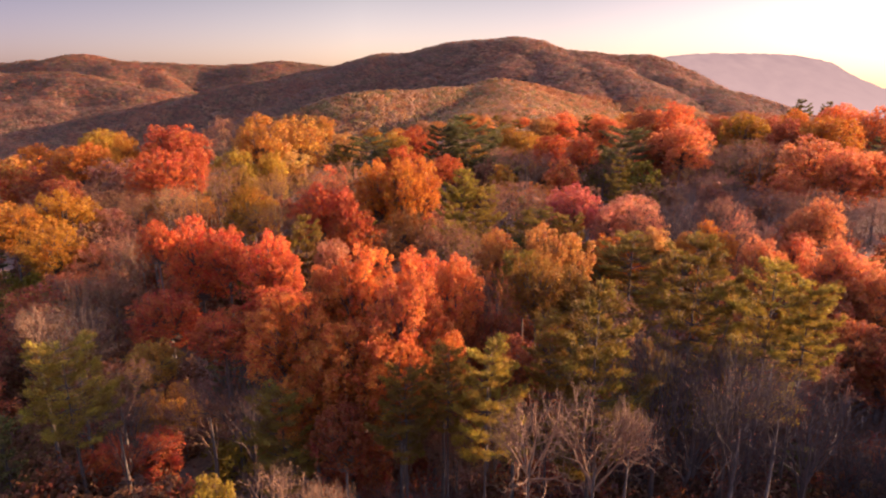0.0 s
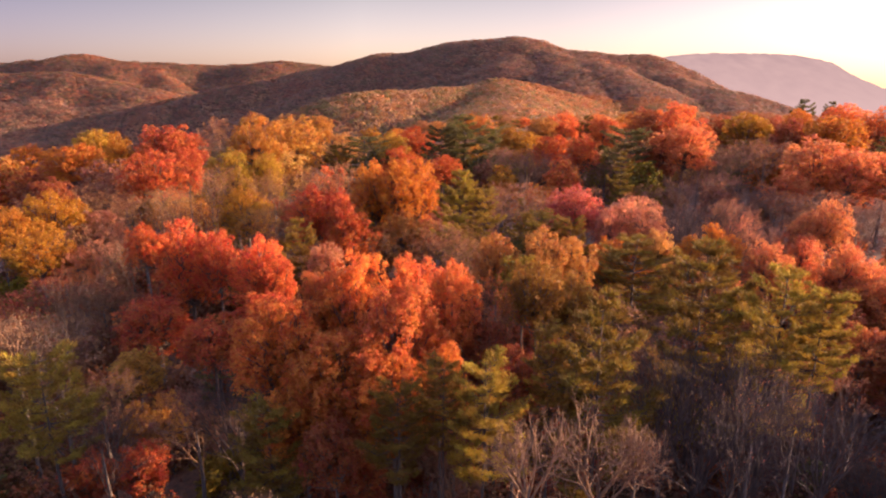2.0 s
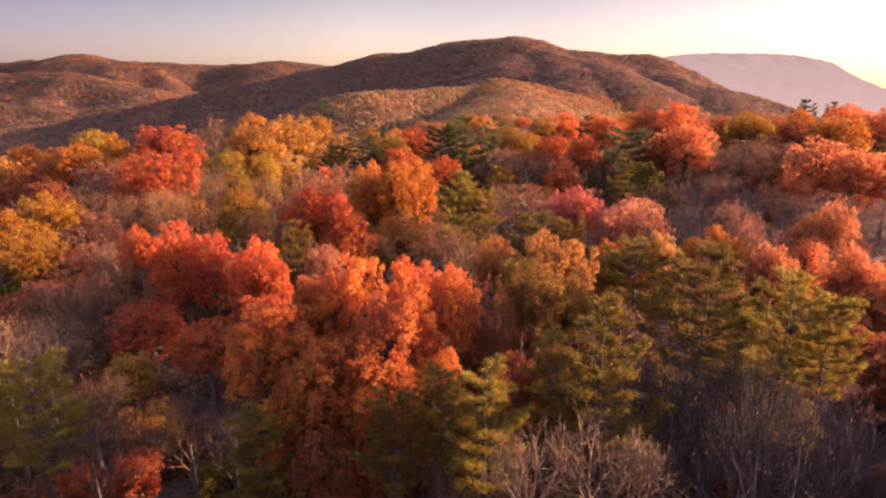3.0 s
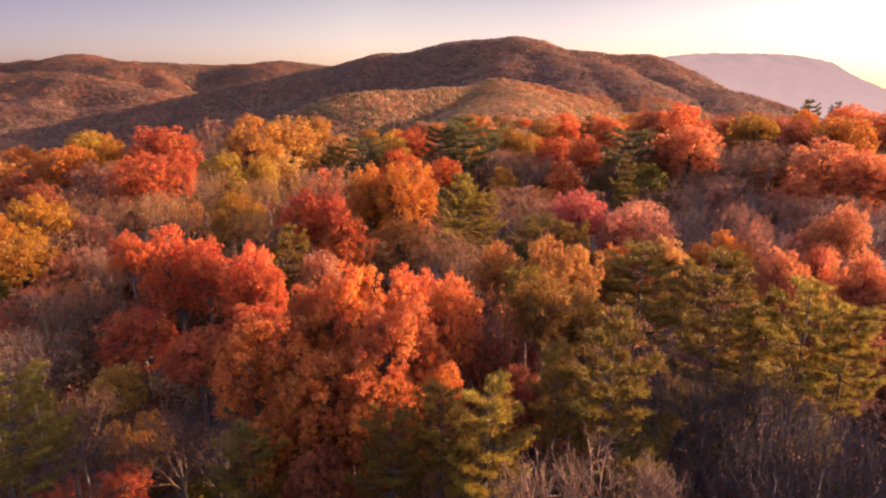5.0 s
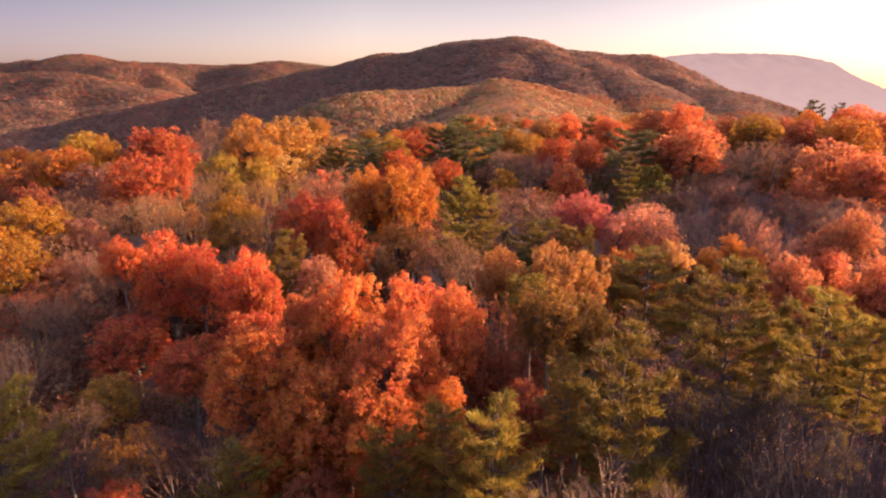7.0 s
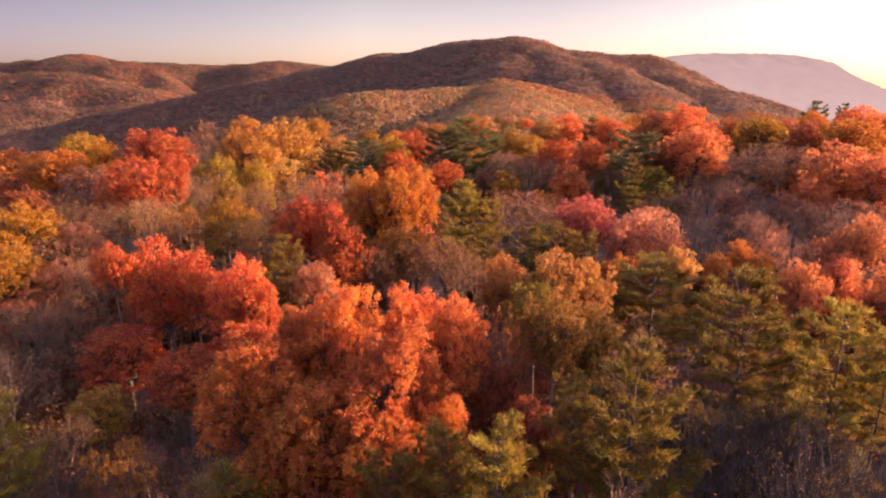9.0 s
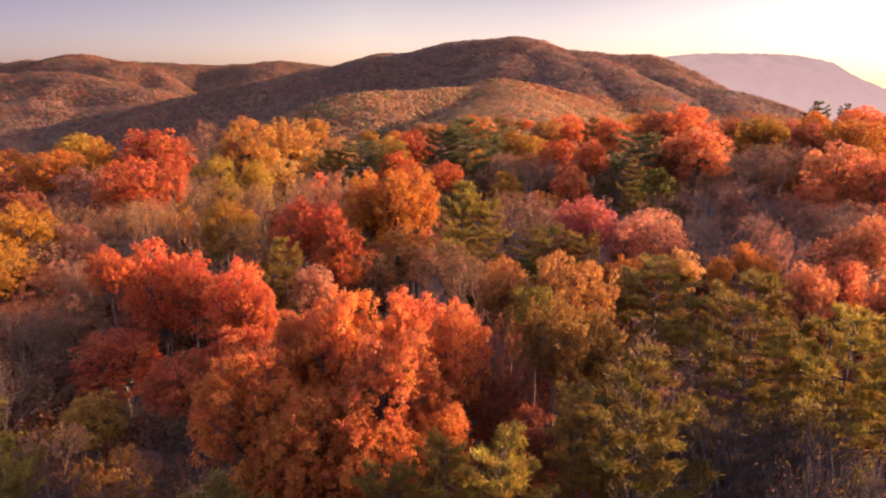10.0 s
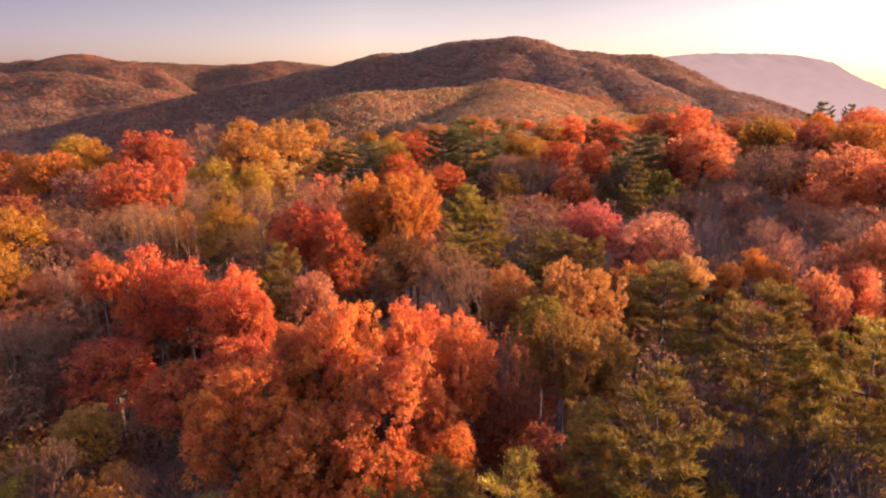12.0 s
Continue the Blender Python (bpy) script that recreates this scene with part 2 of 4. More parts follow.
def build_distance():
    """The pale mountain beyond the valley."""
    crest = [(593, -28), (802, 108), (935, 140), (1175, 163), (1390, 170), (1715, 158), (1856, 124), (2001, 69), (2143, 14), (2350, -33), (2691, -81)]
    xs = np.linspace(crest[0][0], crest[-1][0], 160)
    zs = np.interp(xs, [c[0] for c in crest], [c[1] for c in crest]) + 5 * smooth_noise(xs, xs * 0, 160, 8) + 3.0 * smooth_noise(xs, xs * 0, 24, 9)
    v, f = [], []
    for row, (down, dy) in enumerate(((0.0, 0.0), (0.25, -140), (0.6, -320), (1.0, -560))):
        for x, z in zip(xs, zs):
            v.append((x, 3000 + dy + 40 * float(smooth_noise(x, dy, 200, 6)), z + (-150 - z) * down))
    n = len(xs)
    for row in range(3):
        for j in range(n - 1):
            f.append((row * n + j, row * n + j + 1, (row + 1) * n + j + 1, (row + 1) * n + j))
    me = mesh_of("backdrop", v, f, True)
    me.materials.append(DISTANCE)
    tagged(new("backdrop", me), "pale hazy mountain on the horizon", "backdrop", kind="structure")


build_distance()


# ---- plants ----
def frame_of(d):
    d = d / (np.linalg.norm(d) + 1e-9)
    a = np.cross(d, (0, 0, 1.0) if abs(d[2]) < 0.9 else (1.0, 0, 0))
    a /= np.linalg.norm(a)
    return d, a, np.cross(d, a)


def tubes(lines):
    """One mesh's vertices and faces for tapered tubes: each a list of points, a list of radii and a number of sides."""
    verts, faces = [], []
    for pts, radii, sides in lines:
        pts = np.asarray(pts, float)
        base = len(verts)
        n = len(pts)
        for i in range(n):
            d = pts[min(i + 1, n - 1)] - pts[max(i - 1, 0)]
            _, a, b = frame_of(d)
            for s in range(sides):
                w = 2 * math.pi * s / sides
                verts.append(pts[i] + radii[i] * (math.cos(w) * a + math.sin(w) * b))
        for i in range(n - 1):
            for s in range(sides):
                p, q = base + i * sides + s, base + i * sides + (s + 1) % sides
                faces.append((p, q, q + sides, p + sides))
    return np.array(verts), faces


def cards(centres, normals, sizes, rng, stretch=1.5, three=False):
    """Small bent leaf shapes of four corners each, or three."""
    n = len(centres)
    nr = normals / (np.linalg.norm(normals, axis=1, keepdims=True) + 1e-9)
    u = rng.normal(size=(n, 3))
    u -= (u * nr).sum(1, keepdims=True) * nr
    u /= np.linalg.norm(u, axis=1, keepdims=True) + 1e-9
    w = np.cross(nr, u)
    s = sizes[:, None]
    bend = nr * s * 0.18
    k = rng.uniform(0.7, 1.1, (n, 1))
    if three:
        v = np.stack([centres - u * s * 0.55 * stretch - w * s * 0.3, centres + w * s * 0.75 * k + bend, centres + u * s * 0.6 * stretch - w * s * 0.3], 1).reshape(-1, 3)
        return v, np.arange(3 * n).reshape(n, 3)
    v = np.stack([centres - u * s * 0.5 * stretch, centres + w * s * 0.5 * k + bend, centres + u * s * 0.5 * stretch, centres - w * s * 0.5 + bend], 1).reshape(-1, 3)
    f = np.arange(4 * n).reshape(n, 4)
    return v, f


def curve_line(p, q, rng, n, sag, wander):
    t = np.linspace(0, 1, n)[:, None]
    c = p + (q - p) * t
    c[:, 2] += sag * np.sin(t[:, 0] * math.pi)
    c[1:-1] += rng.normal(size=(n - 2, 3)) * wander
    return c


def broad_meshes(seed, lobes, leaves, size, lobe=(0.6, 1.3), detail=True):
    """A broad-leaved tree, 15 m high with a crown 4.5 m in radius: trunk, limbs, crown."""
    rng = np.random.default_rng(seed)
    h, r = 15.0, 4.5
    fork = 0.34 * h
    trunk_pts = np.array([(0, 0, -0.6), (0.05, 0, 1.5), (0.1, 0.05, fork * 0.6), (0.15, 0.0, fork), (0.1, 0.1, h * 0.6), (0.0, 0.1, h * 0.82)])
    trunk = tubes([(trunk_pts, [0.34, 0.24, 0.2, 0.17, 0.1, 0.04], 7)])
    c0 = np.array((0, 0, 0.61 * h))
    centres, radii = [], []
    tries = 0
    while len(centres) < lobes and tries < 4000:
        tries += 1
        d = rng.normal(size=3)
        d /= np.linalg.norm(d)
        if d[2] < -0.8:
            continue
        k = rng.uniform(0.52, 0.93) if rng.random() < 0.85 else rng.uniform(0.2, 0.5)
        lr = rng.uniform(*lobe)
        bulge = 1 + 0.16 * math.sin(3 * math.atan2(d[1], d[0]) + seed) + rng.normal() * 0.11
        p = c0 + d * np.array((r * bulge, r * bulge, 0.37 * h)) * k
        if any(np.linalg.norm(p - c) < 0.62 * (lr + q) for c, q in zip(centres, radii)):
            continue
        centres.append(p)
        radii.append(lr)
    centres, radii = np.array(centres), np.array(radii)
    sectors = [[] for _ in range(6)]
    for p, lr in zip(centres, radii):
        limbs = sectors[int((math.atan2(p[1], p[0]) / (2 * math.pi) + 0.5) * 5.999)]
        start = np.array((0.12, 0.05, rng.uniform(0.3, 0.55) * h))
        start[2] = min(start[2], p[2] - 0.8)
        n = 5 if detail else 3
        line = curve_line(start, p, rng, n, -0.5, 0.18)
        limbs.append((line, np.linspace(0.09, 0.025, n), n - 1 if detail else 3))
        if detail:
            e = p + rng.normal(size=3) * lr * 0.55 + np.array((0, 0, 0.2 * lr))
            limbs.append((curve_line(line[3], e, rng, 3, 0.05, 0.06), (0.03, 0.02, 0.01), 3))
    share = radii ** 2 / (radii ** 2).sum()
    pos, nor = [], []
    for p, lr, s in zip(centres, radii, share):
        n = int(leaves * s)
        d = rng.normal(size=(n, 3))
        d[:, 2] += 0.35
        d /= np.linalg.norm(d, axis=1, keepdims=True)
        # lobes are themselves bunched into tufts
        m = max(7, int(12 * lr))
        tuft = rng.normal(size=(m, 3))
        tuft[:, 2] += 0.3
        tuft /= np.linalg.norm(tuft, axis=1, keepdims=True)
        near = tuft[np.argmax(d @ tuft.T, axis=1)]
        d2 = d * 0.55 + near * 0.45 + rng.normal(size=(n, 3)) * 0.1
        rr = rng.uniform(0.35, 1.08, n)[:, None] ** 0.6
        pos.append(p + d2 * lr * rr * np.array((1.08, 1.08, 1.06)))
        nor.append(d2 * 0.8 + rng.normal(size=(n, 3)) * 0.55 + np.array((0, 0, 0.35)))
    pos, nor = np.concatenate(pos), np.concatenate(nor)
    crown = cards(pos, nor, rng.uniform(0.6, 1.3, len(pos)) * size, rng, three=True)
    return trunk, [tubes(q) for q in sectors if q] if detail else tubes(sum(sectors, [])), crown


def grow(rng, p, d, length, radius, level, counts, out, tips, spread, lift):
    n = (6, 5, 4, 3)[min(level, 3)]
    pts, q = [p], np.array(p, float)
    d = d / np.linalg.norm(d)
    for i in range(n - 1):
        d = d + rng.normal(size=3) * 0.11 + np.array((0, 0, lift))
        d /= np.linalg.norm(d)
        q = q + d * length / (n - 1)
        pts.append(q.copy())
    last = level >= len(counts)
    radii = np.linspace(radius, radius * 0.42, n)
    out.append((pts, radii, (5, 4, 3, 3)[min(level, 3)]))
    if last:
        tips.append((pts[-1], d))
        return
    m = counts[level]
    turn = rng.uniform(0, 2 * math.pi)
    for k in range(m):
        f = 0.22 + 0.76 * (k + rng.uniform(0, 0.8)) / m
        i = min(int(f * (n - 1)), n - 2)
        start = pts[i] + (pts[i + 1] - pts[i]) * (f * (n - 1) - i)
        _, a, b = frame_of(d)
        w = turn + k * 2.4 + rng.uniform(-0.5, 0.5)
        ang = spread * rng.uniform(0.75, 1.25)
        nd = d * math.cos(ang) + (a * math.cos(w) + b * math.sin(w)) * math.sin(ang)
        grow(rng, start, nd, length * (0.7 * (1.1 - f) + 0.2) * rng.uniform(0.85, 1.15), max(radius * (0.6 - 0.22 * f), 0.012), level + 1, counts, out, tips, spread, lift)


def bare_meshes(seed, counts, leaders, leaves, twig, leaf_size=0.2, spread=0.62, low=2.5, high=6.5, lean=(0.12, 0.56), reach=(0.7, 0.9), lift=0.045):
    """A leafless or thinly leaved tree, 14 m high, about 3.3 m in radius: trunk, branches, crown or None."""
    rng = np.random.default_rng(seed)
    trunk = tubes([([(0, 0, -0.6), (0.05, 0.02, 2), (0.12, 0.0, 4.2), (0.1, 0.1, 6.5), (0.05, 0.1, 9.0)], [0.26, 0.19, 0.16, 0.12, 0.06], 6)])
    limbs, tips = [], []
    for i in range(leaders):
        out = []
        w = 2 * math.pi * i / leaders + rng.uniform(-0.4, 0.4)
        z = rng.uniform(low, high)
        tilt = rng.uniform(*lean)
        d = np.array((math.cos(w) * math.sin(tilt), math.sin(w) * math.sin(tilt), math.cos(tilt)))
        grow(rng, np.array((0.1, 0.05, z)), d, (13.2 - z) * rng.uniform(*reach), 0.085 * twig, 0, counts, out, tips, spread, lift)
        limbs.append(tubes(out))
    crown = None
    if leaves:
        pick = rng.integers(0, len(tips), leaves)
        keep = rng.random(len(tips)) < 0.75
        p = np.array([tips[i][0] for i in pick if keep[i]])
        p = p + rng.normal(size=p.shape) * 0.2
        crown = cards(p, rng.normal(size=p.shape) + np.array((0, 0, 0.5)), rng.uniform(0.6, 1.3, len(p)) * leaf_size, rng, three=True)
    return trunk, limbs, crown


def pine_meshes(seed, boughs, blades, shape, width, dense, low=4.4):
    """A pine, 14 m high and 3.2 m in radius: trunk, boughs, needles. shape: below 1 rounded, above 1 pointed."""
    rng = np.random.default_rng(seed)
    h, r = 14.0, 3.2
    trunk = tubes([([(0, 0, -0.6), (0.03, 0, 3), (0.1, 0.06, 7), (0.06, 0.1, 11), (0.02, 0.04, h - 0.25)], [0.2, 0.13, 0.085, 0.045, 0.012], 6)])
    rings, cen, dirs = [[] for _ in range(max(6, boughs // 6) + 1)], [], []
    whorls = max(6, boughs // 6)
    for i in range(boughs):
        lines = rings[min(i // 6, len(rings) - 1)]
        u = (i // 6 + rng.uniform(-0.12, 0.12)) / (whorls - 0.5)
        u = min(max(u, 0.0), 1.0)
        z = low + (h - 0.5 - low) * u
        length = r * max(0.14, (1 - u ** 1.5) ** shape) * (rng.uniform(0.3, 0.7) if rng.random() < 0.4 else rng.uniform(0.8, 1.35)) * (0.75 + 0.25 * min(1, u * 5))
        w = i * 2.4 + rng.uniform(-0.5, 0.5)
        out = np.array((math.cos(w), math.sin(w), 0))
        up = 0.1 + 0.5 * u
        s = np.array((0.05, 0.05, z))
        e = s + out * length + np.array((0, 0, length * up))
        line = curve_line(s, e, rng, 5, -0.16 * length, 0.05)
        lines.append((line, np.linspace(0.05, 0.014, 5) * (0.6 + 0.5 * (1 - u)), 4))
        side = np.array((-out[1], out[0], 0))
        for k in range(max(3, int(length * dense))):
            f = rng.uniform(0.16, 1.0) ** 0.8
            j = min(int(f * 4), 3)
            a = line[j] + (line[j + 1] - line[j]) * (f * 4 - j)
            reach = (1.05 - f) * rng.uniform(0.3, 0.9) * min(length, 2.2) * 0.75 + 0.12
            b = a + side * reach * rng.choice((-1, 1)) + out * reach * 0.6 + np.array((0, 0, 0.12 + 0.2 * reach))
            if k % 2 == 0:
                lines.append(((a, b), (0.02, 0.008), 3))
            for g in (0.55, 1.0):
                cen.append(a + (b - a) * g)
                dirs.append((b - a) / (np.linalg.norm(b - a) + 1e-6) * 0.8 + np.array((0, 0, 0.34)))
        cen.append(e)
        dirs.append(out * 0.5 + np.array((0, 0, 0.8)))
    cen.append(np.array((0.02, 0.04, h - 0.25)))
    dirs.append(np.array((0, 0, 1.0)))
    cen, dirs = np.array(cen), np.array(dirs)
    c = np.repeat(cen, blades, 0) + rng.normal(size=(len(cen) * blades, 3)) * np.array((0.13, 0.13, 0.05))
    d = np.repeat(dirs, blades, 0) + rng.normal(size=c.shape) * 0.5
    d /= np.linalg.norm(d, axis=1, keepdims=True)
    a = np.cross(d, rng.normal(size=c.shape))
    a /= np.linalg.norm(a, axis=1, keepdims=True) + 1e-9
    ln = rng.uniform(0.18, 0.38, len(c))[:, None]
    v = np.stack([c + a * width, c - a * width, c + d * ln], 1).reshape(-1, 3)
    rings = [q for q in rings if q]
    return trunk, [tubes(q) for q in rings] if blades > 9 else tubes(sum(rings, [])), (v, np.arange(len(v)).reshape(-1, 3))


def template(kind, made, wood, twig_mat, leaf_mat, height, radius):
    """Meshes that all trees of one growth share."""
    names = ("trunk", "boughwork" if kind == "pine" else "branchwork", "crown")
    if kind == "bare":
        height = max(g[0][:, 2].max() for g in made[1])
    t = {"height": height, "radius": radius, "deep": {"broad": 12.0, "pine": 9.6, "bare": 10.0}[kind], "reach": made[0][0][:, 2].max(), "parts": []}
    for name, g, mat in zip(names, made, (wood, twig_mat, leaf_mat)):
        if g is None:
            continue
        single = not isinstance(g, list)
        for piece in [g] if single else g:
            part_name = name if single else "whorl" if kind == "pine" else "limb"
            me = mesh_of(part_name, piece[0], piece[1], name == "trunk")
            me.materials.append(mat)
            t["parts"].append((part_name, me))
    return t


GROWTHS = {
    "near": [template("broad", broad_meshes(20 + i, 130, 32000, 0.13, (0.45, 1.15)), BARK, BARK, LEAVES, 15.0, 4.5) for i in range(5)],
    "broad": [template("broad", broad_meshes(10 + i, 110, 17000, 0.17, (0.5, 1.2)), BARK, BARK, LEAVES, 15.0, 4.5) for i in range(7)],
    "mid": [template("broad", broad_meshes(50 + i, 90, 11000, 0.215, (0.55, 1.3), False), BARK, BARK, LEAVES, 15.0, 4.5) for i in range(5)],
    "shrub": [template("broad", broad_meshes(30 + i, 44, 5000, 0.25, (0.6, 1.5), False), BARK, BARK, LEAVES, 15.0, 4.5) for i in range(3)],
    "far": [template("broad", broad_meshes(40 + i, 44, 2600, 0.42, (0.7, 1.6), False), BARK, BARK, LEAVES, 15.0, 4.5) for i in range(5)],
    "bare": [template("bare", bare_meshes(64 + i, (5, 4, 3), 8, 0, 1.05, 0.2, 0.78, 7.2, 8.6, (0.25, 1.15), (0.62, 0.85), 0.03), BARK, TWIGS, LEAVES, 14.0, 3.6) for i in range(3)],
    "brush": [template("bare", bare_meshes(60 + i, (5, 4, 2), 9, 0, 1.0, 0.2, 0.5, 1.5, 5.0, (0.08, 0.6), (0.75, 0.95), 0.03), SHADED_TWIGS, SHADED_TWIGS, LEAVES, 14.0, 3.6) for i in range(3)],
    "twig": [template("bare", bare_meshes(74 + i, (6, 5, 3), 6, 420, 0.7, 0.055), BARK, SHADED_TWIGS, LEAVES, 14.0, 3.6) for i in range(2)],
    "thin": [template("bare", bare_meshes(70 + i, (6, 4, 2), 5, 4200, 0.7, 0.085), BARK, TWIGS, LEAVES, 14.0, 3.6) for i in range(4)],
    "farbare": [template("bare", bare_meshes(80 + i, (5, 4), 5, 1300, 0.8, 0.12), BARK, TWIGS, LEAVES, 14.0, 3.6) for i in range(3)],
    "pine": [template("pine", pine_meshes(90 + i, (60, 60, 48, 46)[i], 11, (0.55, 0.8, 0.34, 0.7)[i], 0.03, 8.5, (4.4, 4.4, 6.4, 7.0)[i]), PINE_BARK, PINE_BARK, NEEDLES, 14.0, 3.2) for i in range(4)],
    "farpine": [template("pine", pine_meshes(100 + i, 46, 6, (0.5, 0.8)[i], 0.085, 3.0), PINE_BARK, PINE_BARK, NEEDLES, 14.0, 3.2) for i in range(2)],
}

# colours of foliage: base colour and the words for it
SCARLET = ((0.61, 0.138, 0.042), "scarlet red")
CRIMSON = ((0.50, 0.112, 0.030), "deep crimson")
CORAL = ((0.62, 0.172, 0.047), "coral orange-red")
RUST = ((0.40, 0.110, 0.040), "rust red")
ORANGE = ((0.55, 0.185, 0.028), "bright orange")
AMBER = ((0.43, 0.182, 0.023), "amber yellow-orange")
GOLD = ((0.51, 0.235, 0.043), "golden yellow")
PINK = ((0.60, 0.145, 0.088), "rose-pink red")
ROSE = ((0.57, 0.21, 0.105), "rosy coral")
SALMON = ((0.61, 0.205, 0.068), "salmon orange")
BROWN = ((0.255, 0.112, 0.052), "russet brown")
COPPER = ((0.46, 0.19, 0.045), "coppery orange-brown")
TAN = ((0.38, 0.165, 0.066), "pale tan")
OCHRE = ((0.42, 0.235, 0.032), "ochre olive")
OLIVE = ((0.24, 0.16, 0.02), "olive yellow-green")
LIME = ((0.275, 0.172, 0.025), "yellow-green")
PINEGREEN = ((0.13, 0.102, 0.028), "dark green")
MOSS = ((0.205, 0.116, 0.018), "olive green")
OLIVECOPPER = ((0.275, 0.128, 0.025), "olive and copper")
# brown darkened to stand for leaves that lie in shade
SHADE_BROWN = ((0.21, 0.092, 0.06), "shade-darkened purple-brown")
SCARLETRUST = ((0.53, 0.125, 0.04), "fiery brick red")
RUSTORANGE = ((0.57, 0.162, 0.034), "rusty orange")
CORALGOLD = ((0.64, 0.205, 0.045), "coral and gold")
TANGOLD = ((0.52, 0.27, 0.07), "pale tan-gold")
TANROSE = ((0.46, 0.19, 0.09), "dusty rose-tan")
BROWNROSE = ((0.48, 0.17, 0.085), "rosy brown")
MAUVE = ((0.27, 0.112, 0.062), "dull mauve-brown")

PLANTED = []
WORDS = {
    "broad": ("maple_tree", "broad-leaved tree with a dense crown of %s autumn leaves", "tree", "autumn trees of the forest"),
    "near": ("maple_tree", "broad-leaved tree with a dense crown of %s autumn leaves", "tree", "autumn trees of the forest"),
    "mid": ("maple_tree", "broad-leaved tree with a dense crown of %s autumn leaves", "tree", "autumn trees of the forest"),
    "shrub": ("understorey_tree", "low understorey tree with sparse %s leaves", "tree", "low trees under the canopy"),
    "far": ("maple_tree", "broad-leaved tree with %s autumn leaves among the forest", "tree", "autumn trees of the forest"),
    "bare": ("bare_tree", "leafless tree with pale grey-brown fanned branches", "tree", "bare trees of the forest"),
    "brush": ("bare_tree", "leafless tree with upright twigs in a shade-darkened brown", "tree", "bare trees of the forest"),
    "twig": ("thin_tree", "half-bare tree with pale twigs and few %s leaves", "tree", "half-bare trees of the forest"),
    "thin": ("thin_tree", "half-bare tree with pale twigs and few %s leaves", "tree", "half-bare trees of the forest"),
    "farbare": ("thin_tree", "half-bare tree with pale twigs and few %s leaves", "tree", "half-bare trees of the forest"),
    "pine": ("pine_tree", "pine with layered boughs of %s needles", "tree", "pines of the forest"),
    "farpine": ("pine_tree", "pine with layered boughs of %s needles", "tree", "pines of the forest"),
}
plant_rng = random.Random(5)


def plant(growth, colour, x, y, top, radius, deep=None, sort=None):
    """One tree, rooted on the ground at x, y, with its top at that height and its crown that wide and deep."""
    n = len(GROWTHS[growth])
    t = GROWTHS[growth][plant_rng.randrange(n) if sort is None else sort % n]
    z = float(ground_height(x, y))
    name, words, category, group = WORDS[growth]
    ob = new(name)
    ob.empty_display_size = 0.5
    s = radius / t["radius"]
    ob.matrix_world = pose(x, y, z, 0, 0, plant_rng.uniform(0, 360))
    tagged(ob, words % colour[1] if "%s" in words else words, category, group)
    k = plant_rng.uniform(0.88, 1.12)
    tone = [min(1, c * k * plant_rng.uniform(0.95, 1.05)) for c in colour[0]]
    tall = top - z
    if deep:
        sz = min(deep / t["deep"], 0.97 * tall / t["height"])
    else:
        sz = min(max(0.82 * tall / t["height"], s), 1.5 * s)
    base = tall - sz * t["height"]
    for part_name, me in t["parts"]:
        o = new(part_name, me)
        o.parent = ob
        o.color = (*tone, 1)
        if part_name in ("branchwork", "boughwork"):
            tagged(o, kind="stuff")
        if part_name == "trunk":
            w = 0.35 + 0.65 * s
            o.matrix_basis = Matrix.Diagonal((w, w, (base + sz * t["reach"]) / t["reach"], 1))
        else:
            o.matrix_basis = pose(0, 0, base) @ Matrix.Diagonal((s, s, sz, 1))
    PLANTED.append((x, y, radius))
    return ob


# ---- the trees that stand out ----
plant("far", COPPER, -76.2, 104.0, 14.0, 4.5, 8.5)
plant("mid", ORANGE, -76.3, 112.0, 14.5, 4.8, 9.2)
plant("mid", OCHRE, -65.3, 116.0, 17.2, 4.3, 8.6)
plant("mid", AMBER, -53.3, 101.0, 17.5, 2.3, 8.8)
plant("mid", ORANGE, -56.2, 94.0, 16.6, 4.5, 8.6)
plant("mid", MAUVE, -48.8, 88.0, 14.4, 4.7, 9.0)
plant("mid", RUST, -64.9, 100.0, 12.8, 5.4, 10.3)
plant("mid", SCARLETRUST, -47.0, 107.0, 19.1, 6.3, 11.9)
plant("broad", SCARLETRUST, -37.5, 80.0, 17.1, 4.1, 8.5)
plant("mid", SCARLETRUST, -36.8, 88.0, 16.5, 2.5, 8.3)
plant("thin", TAN, -35.3, 98.0, 19.8, 2.9, 13.1)
plant("mid", GOLD, -30.6, 101.0, 20.7, 4.1, 10.7)
plant("mid", GOLD, -28.7, 117.0, 19.3, 6.4, 12.9)
plant("mid", TANGOLD, -28.9, 104.0, 16.0, 6.1, 11.6)
plant("mid", GOLD, -31.2, 158.0, 17.5, 3.4, 8.7)
plant("mid", OCHRE, -28.6, 84.0, 16.6, 3.1, 8.3)
plant("mid", OCHRE, -24.5, 86.0, 16.0, 2.1, 8.0)
plant("thin", TAN, -29.0, 76.0, 15.5, 2.7, 10.2)
plant("thin", TAN, -22.2, 80.0, 14.0, 3.2, 9.2)
plant("thin", TAN, -32.3, 70.0, 13.8, 3.5, 9.1)
plant("thin", COPPER, -28.2, 66.0, 13.6, 2.4, 9.0)
plant("thin", TAN, -44.3, 74.0, 13.4, 3.0, 8.8)
plant("thin", TAN, -38.4, 71.0, 13.0, 2.5, 8.6)
plant("broad", TANROSE, -38.0, 67.0, 11.7, 2.6, 5.9)
plant("broad", RUST, -46.2, 72.0, 14.6, 2.9, 7.3)
